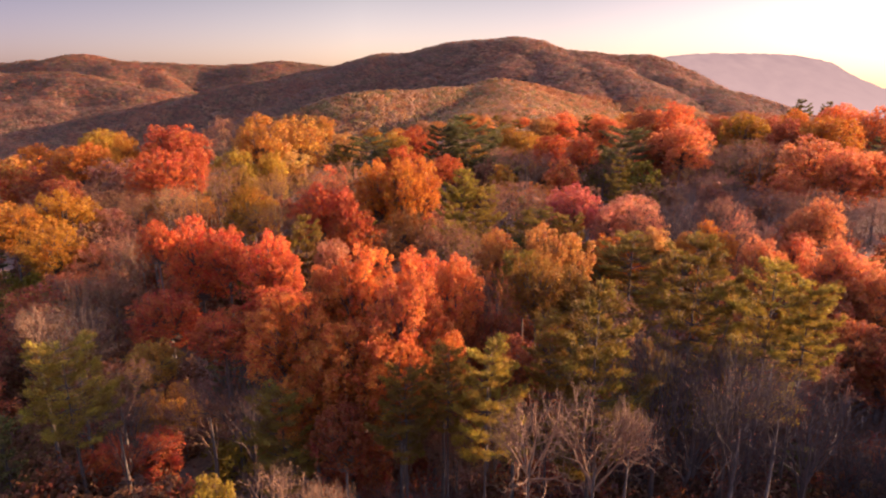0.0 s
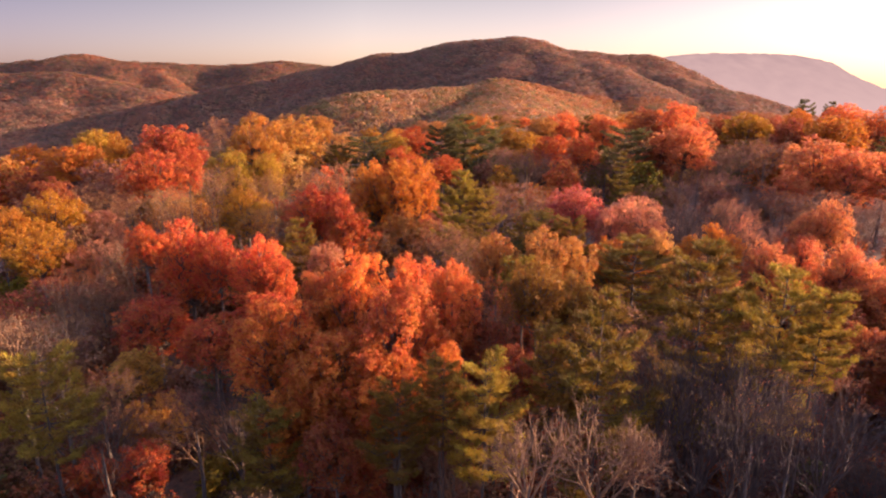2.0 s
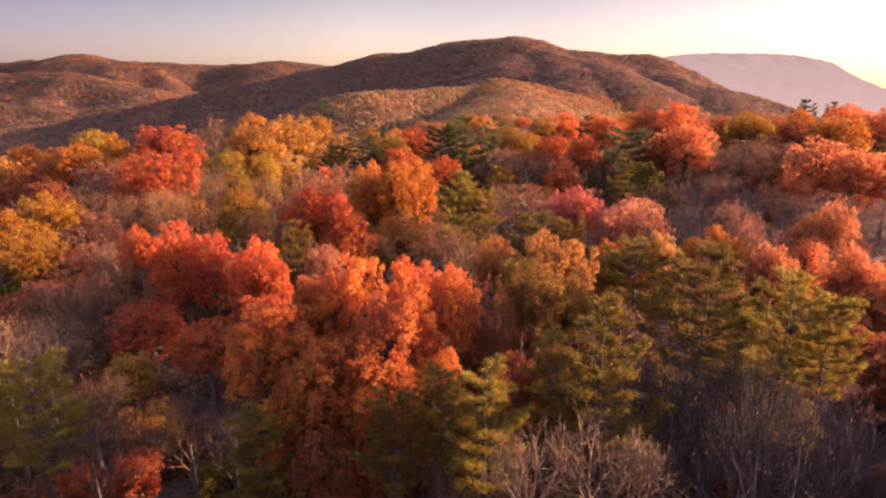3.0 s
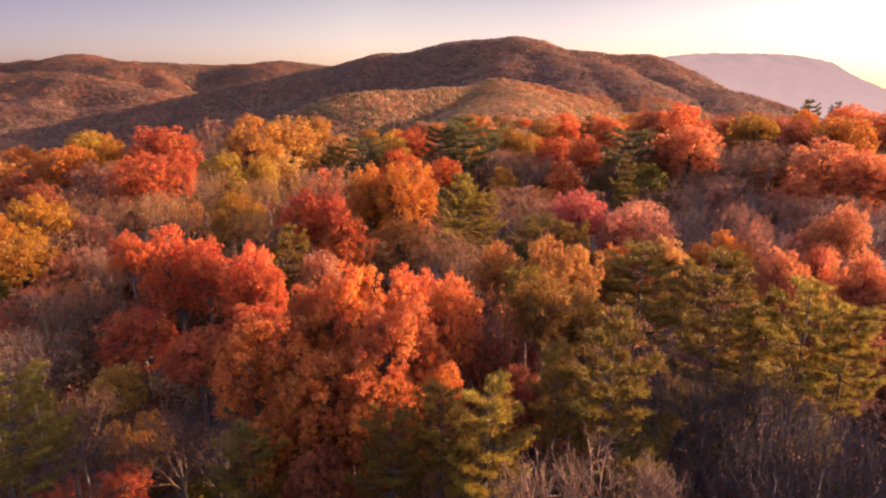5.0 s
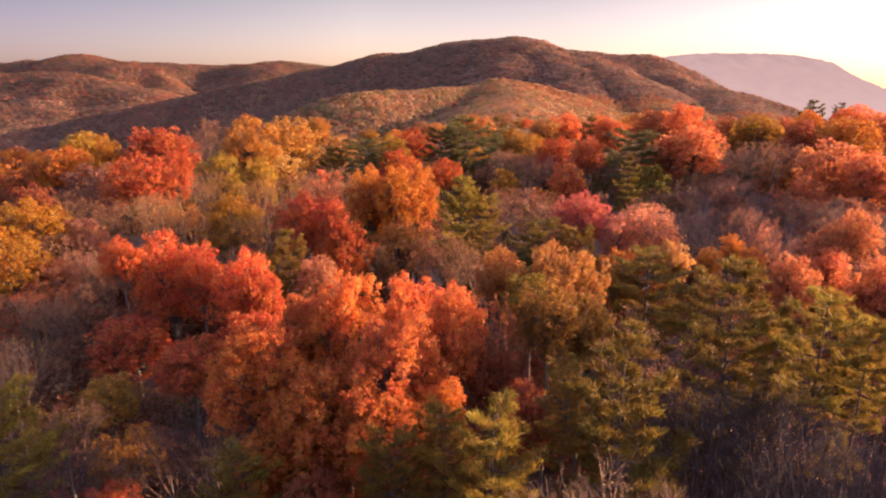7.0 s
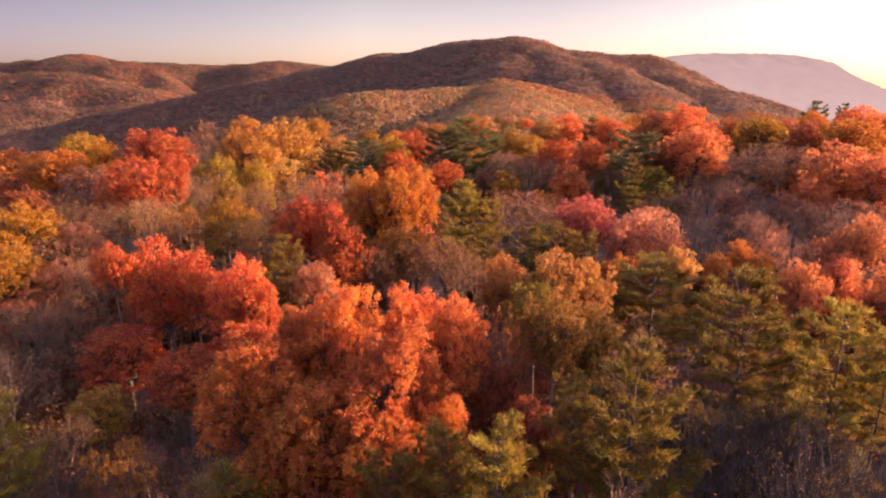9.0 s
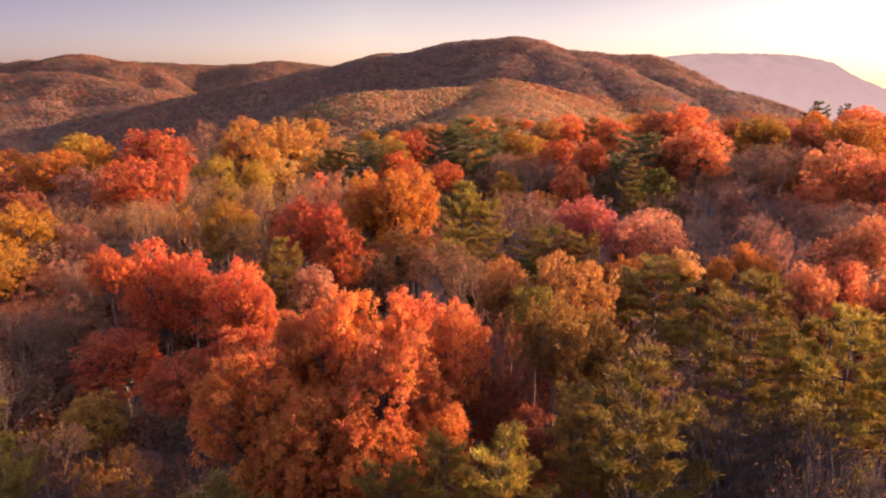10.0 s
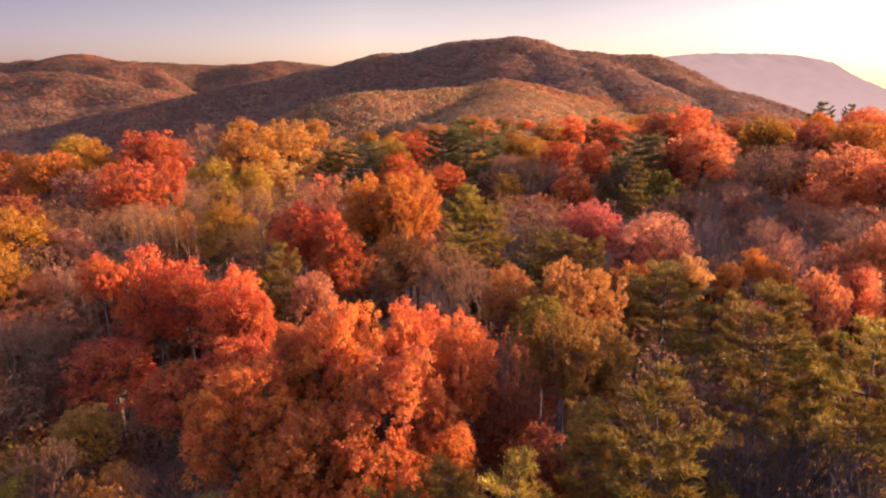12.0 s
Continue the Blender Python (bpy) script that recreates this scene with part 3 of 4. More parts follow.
plant("broad", AMBER, -42.0, 65.0, 14.3, 3.6, 8.3)
plant("broad", AMBER, -37.3, 55.0, 12.7, 2.8, 6.3)
plant("broad", AMBER, -44.3, 60.0, 13.6, 3.1, 6.8)
plant("broad", SALMON, -34.7, 57.0, 10.3, 2.2, 5.1)
plant("thin", ROSE, -32.0, 56.0, 11.5, 1.8, 7.6)
plant("thin", BROWN, -28.4, 54.0, 11.9, 1.8, 7.9)
plant("broad", AMBER, -22.4, 69.0, 13.8, 3.2, 6.9)
plant("thin", COPPER, -18.5, 63.0, 13.0, 2.8, 8.6)
plant("thin", TAN, -13.0, 77.0, 15.9, 2.7, 10.5)
plant("thin", TAN, -17.5, 80.0, 14.7, 2.4, 9.7)
plant("broad", CRIMSON, -12.7, 63.0, 15.2, 3.5, 7.6)
plant("broad", SCARLET, -10.0, 60.0, 14.8, 1.9, 6.3)
plant("broad", CRIMSON, -8.7, 58.0, 13.3, 2.6, 6.6)
plant("broad", ORANGE, -2.7, 69.5, 17.3, 2.7, 8.9)
plant("broad", ORANGE, -7.5, 68.5, 17.1, 3.1, 9.0)
plant("broad", ORANGE, -4.6, 66.0, 17.4, 2.3, 7.6)
plant("broad", COPPER, -4.2, 63.0, 12.2, 3.7, 7.1)
plant("pine", LIME, 1.9, 63.5, 16.6, 2.6, 9.2, 0)
plant("pine", LIME, 4.6, 63.0, 14.5, 2.0, 7.2, 2)
plant("pine", MOSS, -12.4, 52.0, 14.0, 1.9, 7.0, 0)
plant("broad", TANROSE, -9.9, 51.0, 12.1, 1.6, 5.4)
plant("thin", TAN, -11.1, 52.0, 11.5, 1.7, 7.6)
plant("broad", SCARLET, -23.0, 46.5, 14.8, 1.4, 4.6)
plant("broad", SCARLET, -20.8, 49.0, 14.8, 2.8, 9.4)
plant("broad", SCARLET, -17.8, 47.5, 14.1, 1.9, 6.4)
plant("broad", SCARLET, -13.9, 46.0, 14.0, 2.4, 7.4)
plant("broad", SCARLET, -12.4, 45.0, 12.7, 1.5, 5.0)
plant("broad", SCARLETRUST, -16.1, 41.0, 9.3, 2.5, 4.7)
plant("broad", SCARLETRUST, -21.6, 44.0, 9.8, 2.8, 5.3)
plant("broad", SCARLETRUST, -12.3, 42.0, 10.8, 2.3, 5.4)
plant("thin", BROWN, -28.0, 48.0, 10.4, 2.6, 6.9)
plant("thin", RUST, -31.8, 49.0, 10.0, 2.7, 6.6)
plant("near", CORALGOLD, -5.0, 34.5, 16.0, 2.2, 7.2)
plant("near", CORAL, -1.3, 36.5, 15.3, 2.3, 7.5)
plant("near", CORAL, 0.7, 33.5, 15.7, 1.9, 6.3)
plant("near", CORAL, -2.2, 30.5, 15.3, 2.4, 7.6)
plant("near", CORAL, -7.1, 35.5, 14.4, 1.5, 5.1)
plant("near", RUSTORANGE, -8.5, 32.0, 14.1, 2.7, 7.1)
plant("near", RUSTORANGE, -5.2, 29.5, 13.3, 2.5, 6.7)
plant("near", RUSTORANGE, -6.9, 28.5, 11.6, 2.0, 5.8)
plant("near", RUSTORANGE, -2.3, 28.0, 13.1, 2.3, 6.6)
plant("near", RUSTORANGE, 0.0, 29.5, 12.8, 1.8, 6.0)
plant("broad", RUST, 2.8, 33.0, 12.2, 1.5, 5.0)
plant("broad", RUST, 4.1, 30.0, 12.0, 1.6, 5.2)
plant("pine", MOSS, 5.5, 28.0, 13.8, 1.5, 5.2, 2)
plant("brush", TAN, -11.4, 31.5, 10.5, 2.1, None)
plant("thin", MAUVE, -14.0, 32.0, 8.2, 2.0, 5.4)
plant("broad", GOLD, -20.4, 38.5, 8.0, 1.8, 4.0)
plant("thin", SHADE_BROWN, -19.9, 33.0, 9.1, 1.8, 6.0)
plant("broad", GOLD, -17.6, 36.0, 6.1, 1.1, 5.7)
plant("broad", OLIVECOPPER, -18.9, 35.0, 6.1, 1.1, 5.6)
plant("pine", LIME, -20.8, 30.0, 11.7, 2.4, 7.2, 2)
plant("twig", SHADE_BROWN, -18.3, 30.0, 8.4, 1.6, None, 1)
plant("twig", OCHRE, -22.8, 34.0, 12.8, 1.6, None, 0)
plant("bare", TAN, -24.2, 33.0, 12.7, 1.5, None, 1)
plant("broad", SCARLETRUST, -20.2, 31.5, 4.7, 1.4, 4.4)
plant("broad", SCARLETRUST, -17.4, 32.0, 5.1, 1.6, 4.7)
plant("pine", MOSS, -8.1, 27.0, 10.3, 2.0, 6.2, 2)
plant("pine", MOSS, -1.8, 25.0, 12.5, 1.5, 5.5, 2)
plant("broad", RUST, -4.9, 26.0, 10.4, 1.4, 4.6)
plant("pine", LIME, 2.0, 24.5, 13.9, 1.9, 6.8, 2)
plant("pine", MOSS, 0.3, 25.0, 13.6, 1.3, 4.8, 2)
plant("pine", MOSS, 7.7, 27.5, 16.0, 3.2, 9.6, 1)
plant("broad", OLIVECOPPER, 5.5, 33.5, 15.9, 1.7, 5.5)
plant("thin", RUST, 3.3, 33.5, 14.9, 1.3, 9.9)
plant("broad", OLIVECOPPER, 7.7, 35.0, 14.7, 1.6, 5.4)
plant("broad", COPPER, 7.8, 45.0, 14.9, 2.0, 6.8)
plant("broad", COPPER, 10.2, 46.0, 14.0, 1.7, 5.6)
plant("broad", COPPER, 4.3, 45.5, 14.3, 1.7, 5.5)
plant("broad", OLIVE, 5.7, 40.0, 14.2, 1.8, 5.8)
plant("pine", MOSS, 17.2, 52.0, 12.3, 4.5, 11.0, 0)
plant("broad", TANGOLD, 20.0, 55.0, 12.3, 1.5, 4.9)
plant("broad", ORANGE, 17.0, 57.0, 11.1, 3.1, 5.8)
plant("pine", MOSS, 15.7, 35.0, 16.4, 3.0, 9.9, 0)
plant("broad", ORANGE, 24.1, 53.0, 13.3, 0.9, 3.1)
plant("broad", ORANGE, 21.8, 52.0, 12.5, 1.0, 3.4)
plant("broad", ORANGE, 25.4, 52.0, 12.5, 1.1, 3.7)
plant("pine", LIME, 19.2, 33.0, 15.5, 3.1, 9.3, 0)
plant("pine", LIME, 20.5, 31.5, 14.5, 1.9, 6.9, 2)
plant("broad", SALMON, 35.3, 54.5, 15.2, 1.7, 5.7)
plant("broad", SALMON, 33.0, 54.0, 14.2, 1.7, 5.7)
plant("broad", SALMON, 27.4, 49.5, 12.6, 1.8, 5.8)
plant("broad", SALMON, 31.6, 52.0, 12.5, 2.1, 6.2)
plant("broad", SALMON, 32.7, 48.0, 12.8, 2.0, 6.4)
plant("broad", SALMON, 34.1, 47.0, 11.6, 2.5, 5.8)
plant("broad", SALMON, 35.1, 44.5, 11.6, 2.8, 6.1)
plant("broad", RUST, 29.1, 39.0, 9.3, 2.3, 5.2)
plant("thin", SHADE_BROWN, 23.6, 34.0, 8.9, 1.5, 5.9)
plant("broad", RUST, 30.8, 37.0, 8.4, 2.4, 5.4)
plant("brush", TAN, 14.8, 31.5, 12.8, 3.6, None, 0)
plant("brush", TAN, 12.2, 30.0, 12.3, 2.4, None, 1)
plant("brush", TAN, 16.4, 30.5, 12.0, 2.4, None, 2)
plant("twig", BROWNROSE, 14.2, 25.5, 13.8, 2.0, None, 0)
plant("twig", BROWNROSE, 15.7, 25.0, 13.1, 1.3, None)
plant("brush", TAN, 19.2, 27.5, 11.1, 2.0, None)
plant("bare", TAN, 3.3, 19.8, 14.1, 1.9, None, 0)
plant("bare", TAN, 6.2, 21.3, 13.5, 2.5, None, 1)
plant("bare", TAN, 7.5, 21.0, 13.0, 1.4, None, 2)
plant("broad", PINK, 15.6, 70.0, 14.0, 3.0, 7.0)
plant("broad", ROSE, 21.8, 68.5, 12.9, 3.4, 7.4)
plant("broad", ROSE, 18.7, 66.0, 12.1, 2.0, 6.1)
plant("broad", ROSE, 22.8, 64.0, 11.1, 1.7, 5.5)
plant("thin", MAUVE, 10.9, 76.0, 12.5, 4.8, 8.2)
plant("thin", MAUVE, 14.4, 73.0, 11.7, 3.3, 7.7)
plant("twig", BROWN, 24.6, 63.5, 13.9, 2.5, None)
plant("twig", BROWN, 27.1, 64.0, 13.3, 2.3, None)
plant("twig", BROWNROSE, 28.5, 60.5, 14.5, 2.5, None)
plant("thin", MAUVE, 30.1, 62.0, 13.7, 2.0, 9.0)
plant("thin", BROWNROSE, 29.8, 59.0, 12.9, 1.3, 8.5)
plant("thin", SHADE_BROWN, 49.1, 70.0, 11.8, 3.9, 7.8)
plant("thin", SHADE_BROWN, 44.7, 80.0, 11.4, 4.5, 7.5)
plant("thin", SHADE_BROWN, 48.2, 77.0, 11.6, 3.6, 7.7)
plant("thin", SHADE_BROWN, 53.9, 70.0, 12.9, 3.8, 8.5)
plant("thin", SHADE_BROWN, 35.8, 66.0, 10.6, 3.0, 7.0)
plant("thin", SHADE_BROWN, 34.9, 90.0, 10.9, 4.9, 7.2)
plant("thin", SHADE_BROWN, 45.9, 98.0, 11.3, 5.3, 7.5)
plant("pine", MOSS, 10.0, 62.0, 12.2, 3.4, 7.3, 2)
plant("pine", MOSS, 13.4, 62.0, 11.8, 2.2, 7.1, 2)
plant("thin", TAN, 1.3, 56.0, 12.5, 2.8, 8.3)
plant("thin", TAN, -1.0, 58.0, 11.7, 2.4, 7.7)
plant("thin", BROWN, 3.3, 52.0, 12.0, 2.3, 7.9)
plant("far", AMBER, -24.4, 206.0, 11.3, 4.1, 7.8)
plant("mid", TANGOLD, -21.2, 130.0, 15.3, 4.0, 7.7)
plant("mid", OCHRE, -10.3, 125.0, 15.7, 3.8, 7.8)
plant("pine", PINEGREEN, -14.2, 112.0, 15.7, 6.0, 9.4, 2)
plant("pine", MOSS, -19.1, 110.0, 14.7, 3.2, 8.8, 0)
plant("mid", CRIMSON, -6.2, 141.0, 15.7, 5.3, 10.7)
plant("mid", CRIMSON, -8.0, 110.0, 14.3, 3.4, 7.2)
plant("pine", PINEGREEN, 4.7, 123.0, 19.4, 6.1, 12.9, 0)
plant("pine", PINEGREEN, -0.2, 120.0, 17.1, 3.9, 10.3, 2)
plant("pine", PINEGREEN, 10.7, 138.0, 15.7, 4.2, 9.4, 0)
plant("farpine", MOSS, 14.0, 160.0, 17.2, 4.3, 10.3, 0)
plant("mid", CRIMSON, 0.3, 101.0, 14.1, 3.1, 7.0)
plant("far", COPPER, 11.7, 180.0, 16.5, 4.2, 8.3)
plant("mid", AMBER, 16.9, 123.0, 16.3, 4.4, 8.4)
plant("mid", ORANGE, -13.0, 175.0, 13.4, 3.8, 7.2)
plant("mid", TAN, -7.9, 230.0, 12.5, 5.0, 9.5)
plant("mid", COPPER, -1.8, 190.0, 14.4, 3.8, 7.2)
plant("mid", RUST, -9.3, 165.0, 13.2, 3.3, 6.6)
plant("mid", AMBER, 16.6, 150.0, 15.1, 3.5, 7.5)
plant("mid", CORAL, 32.0, 240.0, 13.2, 4.3, 8.3)
plant("mid", TAN, 26.4, 260.0, 12.7, 4.7, 9.0)
plant("mid", ORANGE, 11.5, 270.0, 13.2, 5.4, 10.2)
plant("farpine", MOSS, 23.9, 200.0, 13.8, 4.0, 8.3, 0)
plant("farpine", MOSS, 3.1, 200.0, 14.2, 4.3, 8.5, 2)
plant("mid", COPPER, 33.8, 185.0, 14.7, 4.0, 7.6)
plant("mid", RUST, 41.8, 180.0, 15.3, 3.6, 7.6)
plant("mid", AMBER, 56.0, 190.0, 16.1, 4.1, 8.0)
plant("mid", COPPER, 65.7, 210.0, 16.6, 4.2, 8.3)
plant("mid", CORAL, 57.6, 230.0, 15.0, 4.2, 7.9)
plant("mid", TAN, 51.5, 240.0, 13.7, 3.9, 7.4)
plant("thin", MAUVE, 11.5, 108.0, 14.5, 3.3, 9.6)
plant("thin", MAUVE, 16.8, 108.0, 14.3, 4.5, 9.5)
plant("mid", SCARLET, 25.6, 111.0, 16.4, 3.4, 8.2)
plant("mid", CRIMSON, 21.1, 116.0, 16.2, 3.9, 8.5)
plant("mid", CORAL, 32.3, 162.0, 18.3, 4.1, 9.1)
plant("mid", COPPER, 25.9, 158.0, 17.3, 4.2, 8.7)
plant("pine", PINEGREEN, 32.4, 109.0, 17.5, 5.4, 11.8, 2)
plant("pine", MOSS, 28.2, 95.0, 15.2, 2.4, 8.6, 1)
plant("mid", CORAL, 41.6, 156.0, 17.8, 5.0, 9.6)
plant("farpine", MOSS, 36.7, 156.0, 17.4, 3.4, 10.5, 0)
plant("mid", RUST, 46.2, 141.0, 20.1, 4.5, 10.1)
plant("mid", CORAL, 53.4, 139.0, 21.3, 6.2, 12.2)
plant("mid", SALMON, 42.5, 107.0, 19.1, 5.3, 10.1)
plant("mid", RUST, 39.1, 110.0, 16.5, 3.3, 8.9)
plant("mid", RUST, 64.4, 142.0, 18.5, 4.1, 9.2)
plant("mid", AMBER, 60.4, 122.0, 20.0, 5.2, 10.0)
plant("mid", RUST, 72.6, 134.0, 18.6, 3.6, 9.3)
plant("pine", PINEGREEN, 86.7, 149.0, 21.8, 3.2, 11.4, 0)
plant("pine", PINEGREEN, 95.5, 152.0, 21.1, 2.3, 8.3, 0)
plant("mid", CORAL, 85.7, 132.0, 21.5, 5.1, 10.7)
plant("mid", ORANGE, 73.8, 116.0, 19.8, 5.8, 10.9)
plant("mid", ORANGE, 73.8, 128.0, 20.6, 3.2, 10.3)
plant("mid", RUST, 69.3, 122.0, 18.5, 3.9, 9.2)
plant("mid", SALMON, 57.6, 93.0, 17.6, 5.8, 11.0)
plant("mid", SALMON, 57.9, 86.0, 16.7, 3.4, 8.4)
plant("mid", SALMON, 50.5, 88.0, 12.9, 3.6, 6.9)
plant("mid", SALMON, 64.8, 88.0, 16.3, 4.7, 8.9)
plant("mid", CORAL, 89.5, 125.0, 20.7, 5.3, 10.4)
plant("thin", MAUVE, 56.1, 106.0, 16.3, 5.3, 11.0)
plant("thin", MAUVE, 48.8, 105.0, 14.8, 5.3, 10.3)
plant("broad", RUST, -4.6, 29.5, 6.5, 2.0)
plant("thin", SHADE_BROWN, -2.2, 31.0, 7.5, 2.0)
plant("thin", SHADE_BROWN, 0.8, 30.0, 7.0, 1.8)
plant("broad", SHADE_BROWN, -0.6, 33.5, 6.5, 2.0)
plant("broad", LIME, -8.0, 17.6, 12.3, 1.0)
plant("bare", TAN, -5.2, 16.1, 13.7, 1.3)
plant("bare", TAN, -3.6, 15.7, 13.4, 1.1)

# ---- undergrowth and the rest of the wood ----
wood_rng = random.Random(11)


def in_view(x, y, margin):
    return abs(x) < 0.76 * y + margin


def free(x, y, gap):
    return all((x - a) ** 2 + (y - b) ** 2 > (gap + 0.55 * r) ** 2 for a, b, r in PLANTED)


def fill(count, y0, y1, gap, choose, margin=10):
    made, tries = 0, 0
    while made < count and tries < count * 60:
        tries += 1
        y = wood_rng.uniform(y0, y1)
        x = wood_rng.uniform(-0.76 * y - margin, 0.76 * y + margin + 8)
        if free(x, y, gap):
            choose(x, y)
            made += 1


def undergrowth(x, y):
    k = wood_rng.random()
    g = float(ground_height(x, y))
    top = g + wood_rng.uniform(5.0, 9.5) - (1.5 if y < 34 else 0)
    if x > 2 and y < 38:
        top = g + wood_rng.uniform(2.6, 4.2)
    if -27 < x < -9 and y < 41:
        top = g + wood_rng.uniform(2.8, 5.0)
    if k < 0.2 and y > 34:
        plant("farbare", wood_rng.choice((BROWN, RUST, MAUVE)), x, y, top + 1, wood_rng.uniform(2.2, 3.2))
    elif k < 0.85:
        plant("shrub" if y < 52 else "far", wood_rng.choice((RUST, RUST, BROWN, BROWN, MAUVE, OLIVE)), x, y, top, wood_rng.uniform(2.3, 3.3))
    else:
        plant("farpine", PINEGREEN, x, y, top, wood_rng.uniform(1.8, 2.6))


def canopy(x, y, more=0.0):
    k = wood_rng.random()
    g = float(ground_height(x, y))
    top = g + (wood_rng.uniform(9.5, 13.0) if y > 100 or not in_view(x, y, 5) else wood_rng.uniform(7.5, 10.0)) + more
    if k < 0.5:
        plant("far", wood_rng.choice((ORANGE, CORAL, RUST, RUST, BROWN, BROWN, AMBER, OLIVE)), x, y, top, wood_rng.uniform(2.8, 4.4))
    elif k < 0.8:
        plant("farbare", wood_rng.choice((BROWN, BROWN, TAN, MAUVE)), x, y, top, wood_rng.uniform(2.6, 3.6))
    else:
        plant("farpine", wood_rng.choice((PINEGREEN, MOSS)), x, y, top, wood_rng.uniform(2.2, 3.2))


def midstorey(x, y):
    """Coppery and brown half-bare trees that close the gaps between the crowns."""
    top = float(ground_height(x, y)) + wood_rng.uniform(8.5, 11.0) - (2.5 if x > 15 and y > 55 else 0)
    if wood_rng.random() < 0.6:
        plant("farbare", wood_rng.choice((MAUVE, BROWN, RUST)), x, y, top, wood_rng.uniform(2.4, 3.4))
    else:
        plant("far", wood_rng.choice((RUST, MAUVE, BROWN)), x, y, top, wood_rng.uniform(2.4, 3.4))


fill(230, 13, 74, 0.7, undergrowth)
fill(60, 48, 100, 1.2, midstorey)
fill(130, 70, 135, 2.3, canopy)


def tinted_leaves(name, label, category, v, f, tints, material):
    """One mesh of three-cornered leaves, each with the colour of its plant."""
    me = bpy.data.meshes.new(name)
    me.vertices.add(len(v))
    me.vertices.foreach_set("co", v.ravel())
    me.loops.add(len(f) * 3)
    me.loops.foreach_set("vertex_index", f.ravel())
    me.polygons.add(len(f))
    me.polygons.foreach_set("loop_start", np.arange(len(f)) * 3)
    me.update(calc_edges=True)
    tint = me.attributes.new("tint", "FLOAT_COLOR", "POINT")
    c = np.ones((len(v), 4), np.float32)
    c[:, :3] = tints
    tint.data.foreach_set("color", c.ravel())
    me.materials.append(material)
    return tagged(new(name, me), label, category, kind="stuff")


def thicket(stretches, leaves, size):
    """Low dark brushwood on the floor among the trees; each stretch: how many bushes, and from where to where."""
    rng = np.random.default_rng(21)
    x = np.concatenate([rng.uniform(a, b, n) for n, a, b, c, d in stretches])
    y = np.concatenate([rng.uniform(c, d, n) for n, a, b, c, d in stretches])
    n = len(x)
    tall, wide = rng.uniform(2.4, 3.8, n)[:, None, None], rng.uniform(1.5, 2.3, n)[:, None, None]
    tone = np.array([c[0] for c in (BROWN, MAUVE, RUST, SHADE_BROWN)])[rng.integers(0, 4, n)] * rng.uniform(0.6, 0.85, (n, 1))
    d = rng.normal(size=(n, leaves, 3))
    d[:, :, 2] = np.abs(d[:, :, 2]) - 0.15
    d /= np.linalg.norm(d, axis=2, keepdims=True)
    bulge = 1 + 0.22 * np.sin(4 * np.arctan2(d[:, :, 1:2], d[:, :, 0:1]) + rng.uniform(0, 6, (n, 1, 1)))
    p = d * rng.uniform(0.45, 1.05, (n, leaves, 1)) * bulge * np.concatenate([wide, wide, tall * 0.75], 2)
    p[:, :, 2:] += 0.25 * tall
    p += np.stack([x, y, ground_height(x, y)], 1)[:, None]
    nor = d + rng.normal(size=d.shape) * 0.6
    v, f = cards(p.reshape(-1, 3), nor.reshape(-1, 3), size * rng.uniform(0.6, 1.4, n * leaves), rng, three=True)
    return tinted_leaves("thicket", "low dark brown brushwood on the forest floor", "brushwood", v, f, np.repeat(tone, leaves * 3, 0), BRUSH_LEAVES)


thicket([(70, -20, 22, 12, 30), (40, 8, 30, 18, 32), (30, 4, 17, 22, 31), (44, -38, -16, 34, 56), (40, 20, 50, 52, 84), (36, -45, -8, 56, 80), (30, -24, -8, 18, 31), (16, -4, 5, 16, 24), (30, -9, 6, 27, 42), (26, 5, 31, 28, 46), (18, 24, 42, 26, 46)], 800, 0.17)


def brushwood(count, x0, x1, y0, y1):
    """Low leafless bushes among the trees."""
    for _ in range(count):
        x, y = wood_rng.uniform(x0, x1), wood_rng.uniform(y0, y1)
        plant("brush", BROWN, x, y, float(ground_height(x, y)) + wood_rng.uniform(5.0, 8.0), wood_rng.uniform(1.8, 2.6))


brushwood(12, -9, 0, 16, 30)
brushwood(10, 8, 26, 18, 34)


def unseen_sides(count, side, y0, y1, depth):
    """The unseen wood to either side, raised near on the right to cast shade."""
    made, tries = 0, 0
    while made < count and tries < 4000:
        tries += 1
        y = wood_rng.uniform(y0, y1)
        x = side * (0.78 * max(y, 0) + 7 + wood_rng.uniform(0, depth))
        if free(x, y, 2.6):
            # extra height on the right, added to shade the low ground ahead
            canopy(x, y, 2.6 if side > 0 and y < 32 else 0)
            made += 1


unseen_sides(26, 1, 6, 50, 16)
unseen_sides(46, 1, -12, 75, 55)
unseen_sides(10, -1, 0, 70, 14)


def below(count):
    """The low wood goes on under the way and behind it."""
    for _ in range(count):
        x, y = wood_rng.uniform(-30, 30), wood_rng.uniform(-22, 12)
        if free(x, y, 1.0):
            top = float(ground_height(x, y)) + wood_rng.uniform(5.5, 9.0)
            plant("far", wood_rng.choice((RUST, BROWN, COPPER, OLIVE)), x, y, top, wood_rng.uniform(2.4, 3.4))


below(60)


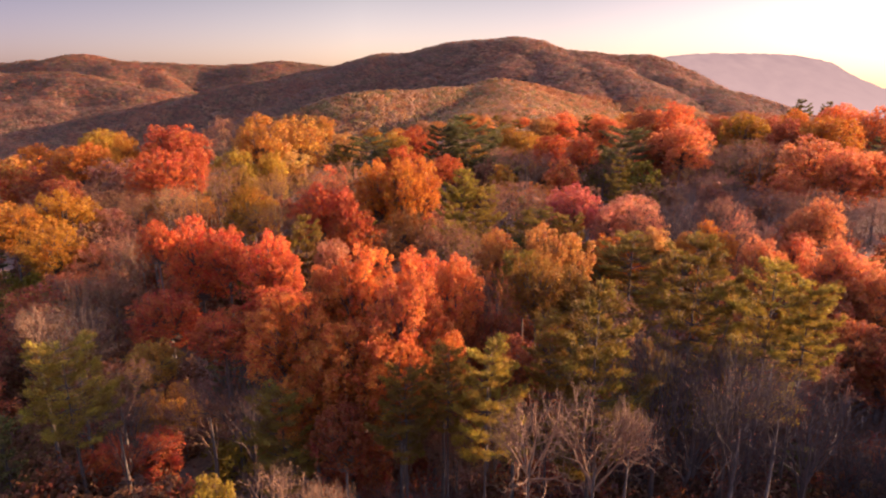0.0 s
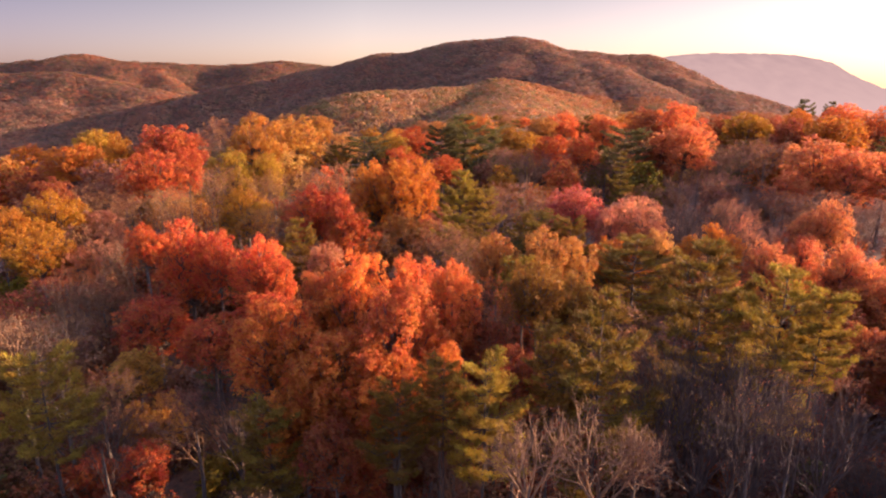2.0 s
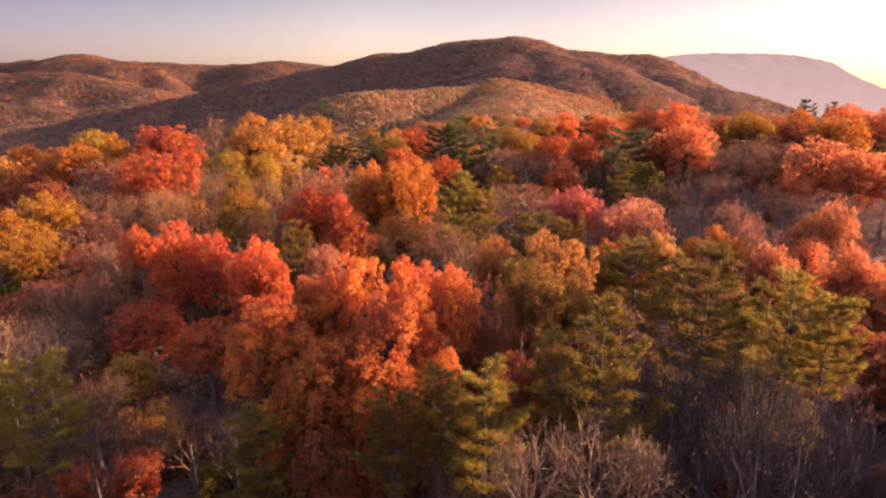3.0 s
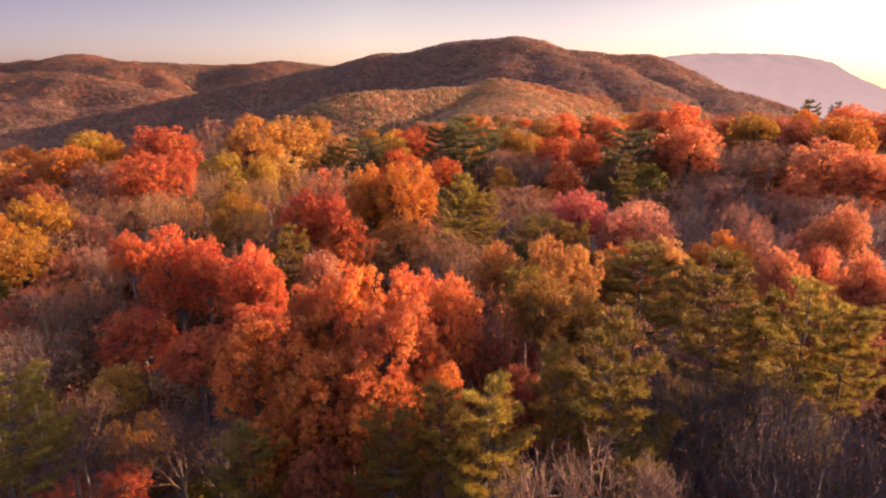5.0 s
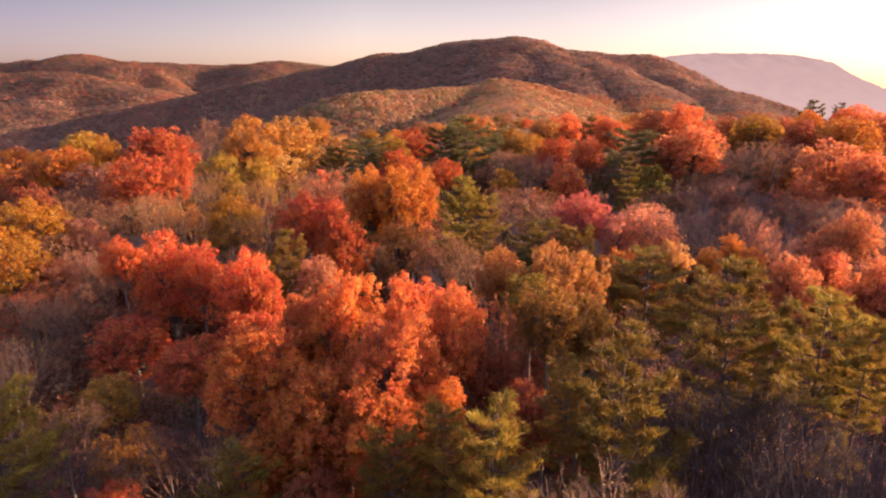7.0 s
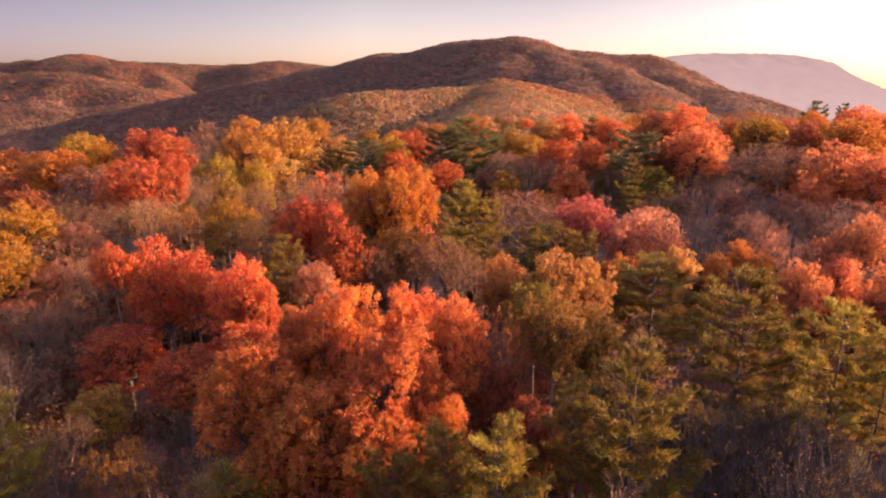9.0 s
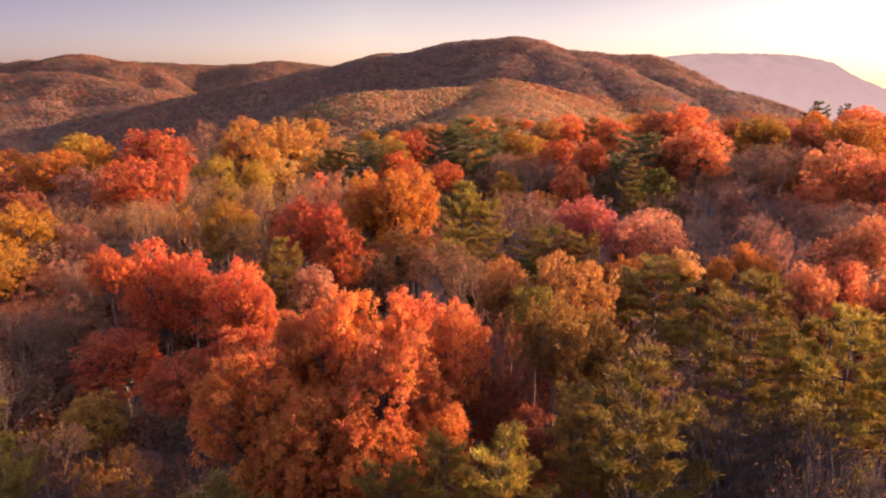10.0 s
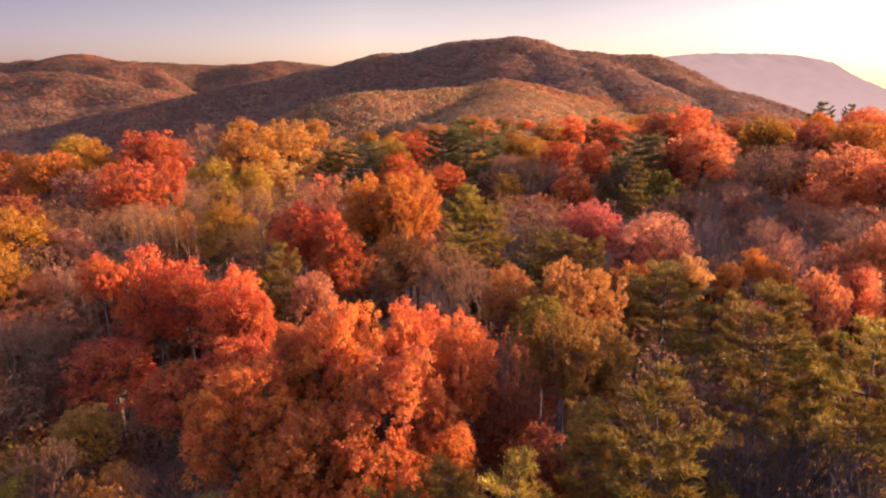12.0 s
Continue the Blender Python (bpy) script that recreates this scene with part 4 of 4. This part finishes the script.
# ---- woods too far off to count ----
def far_woods(name, label, y0, y1, spacing, leaves, size, radius, palette, seed, tall, flat, level):
    """Crowns of small leaf masses standing on the ground of a stretch of country."""
    rng = np.random.default_rng(seed)
    nx = int(2 * (0.8 * y1 + 30) / spacing)
    ny = int((y1 - y0) / spacing)
    gx, gy = np.meshgrid(np.arange(nx), np.arange(ny))
    x = ((gx - nx / 2) * spacing + rng.uniform(-0.45, 0.45, gx.shape) * spacing).ravel()
    y = (y0 + gy * spacing + rng.uniform(-0.45, 0.45, gx.shape) * spacing).ravel()
    ok = np.abs(x) < 0.78 * y + 15
    x, y = x[ok], y[ok]
    z = ground_height(x, y)
    n = len(x)
    patch = smooth_noise(x, y, 60, seed) * 0.45 + smooth_noise(x, y, 210, seed + 20) * 0.4 + rng.normal(size=n) * 0.3
    order = np.clip(((patch + 1) / 2 * len(palette)).astype(int), 0, len(palette) - 1)
    tone = np.array(palette)
    tone = (0.8 * tone + 0.2 * tone.mean(0))[order] * rng.uniform(0.92, 1.08, (n, 1))
    r = radius * rng.uniform(0.8, 1.15, n)
    h = tall + r - radius + rng.normal(size=n) * 0.06 * tall
    middle = np.stack([x, y, z + h - r * 0.95 * flat], 1)[:, None]
    squash, skirt = np.array((1, 1, flat)), np.array((1, 1, 1.5))
    d = rng.normal(size=(n, leaves, 3))
    d[:, :, 2] += 0.3
    d /= np.linalg.norm(d, axis=2, keepdims=True)
    rr = rng.uniform(0.7, 1.08, (n, leaves, 1))
    p = middle + d * rr * r[:, None, None] * np.where(d[:, :, 2:] < 0, skirt, squash)
    step = 12.0
    fall = np.stack([ground_height(x - step, y) - ground_height(x + step, y), ground_height(x, y - step) - ground_height(x, y + step), np.full(n, 2 * step)], 1)
    fall /= np.linalg.norm(fall, axis=1, keepdims=True)
    nor = d + rng.normal(size=d.shape) * 0.15 + level * fall[:, None]
    s = size * rng.uniform(0.6, 1.4, (n, leaves)) * (r / radius)[:, None]
    v, f = cards(p.reshape(-1, 3), nor.reshape(-1, 3), s.ravel(), rng, 1.2, True)
    return tinted_leaves(name, label, "woods", v, f, np.repeat(tone, leaves * 3, 0), FAR_LEAVES)


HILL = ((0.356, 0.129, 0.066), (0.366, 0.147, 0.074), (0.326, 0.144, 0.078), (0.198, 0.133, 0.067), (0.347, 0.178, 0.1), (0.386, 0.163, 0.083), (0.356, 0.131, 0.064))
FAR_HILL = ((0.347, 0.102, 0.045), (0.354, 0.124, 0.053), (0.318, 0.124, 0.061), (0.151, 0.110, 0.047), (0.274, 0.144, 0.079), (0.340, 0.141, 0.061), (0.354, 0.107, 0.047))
NEAR_HILL = ((0.44, 0.13, 0.05), (0.48, 0.20, 0.06), (0.40, 0.18, 0.08), (0.42, 0.25, 0.13), (0.19, 0.16, 0.05), (0.45, 0.25, 0.07), (0.37, 0.16, 0.075))
SPUR = ((0.437, 0.139, 0.050), (0.454, 0.176, 0.059), (0.395, 0.168, 0.074), (0.176, 0.147, 0.050), (0.386, 0.210, 0.101), (0.454, 0.202, 0.067), (0.395, 0.147, 0.059))
far_woods("near_woods", "mixed autumn woods on the shoulder of the hill", 128, 330, 5.5, 120, 1.0, 3.6, NEAR_HILL, 3, 8.0, 1.0, 0.3)
far_woods("spur_woods", "autumn woods in orange, tan and green on the spur", 330, 950, 6.4, 42, 1.4, 4.2, SPUR, 4, 8.5, 0.7, 1.0)
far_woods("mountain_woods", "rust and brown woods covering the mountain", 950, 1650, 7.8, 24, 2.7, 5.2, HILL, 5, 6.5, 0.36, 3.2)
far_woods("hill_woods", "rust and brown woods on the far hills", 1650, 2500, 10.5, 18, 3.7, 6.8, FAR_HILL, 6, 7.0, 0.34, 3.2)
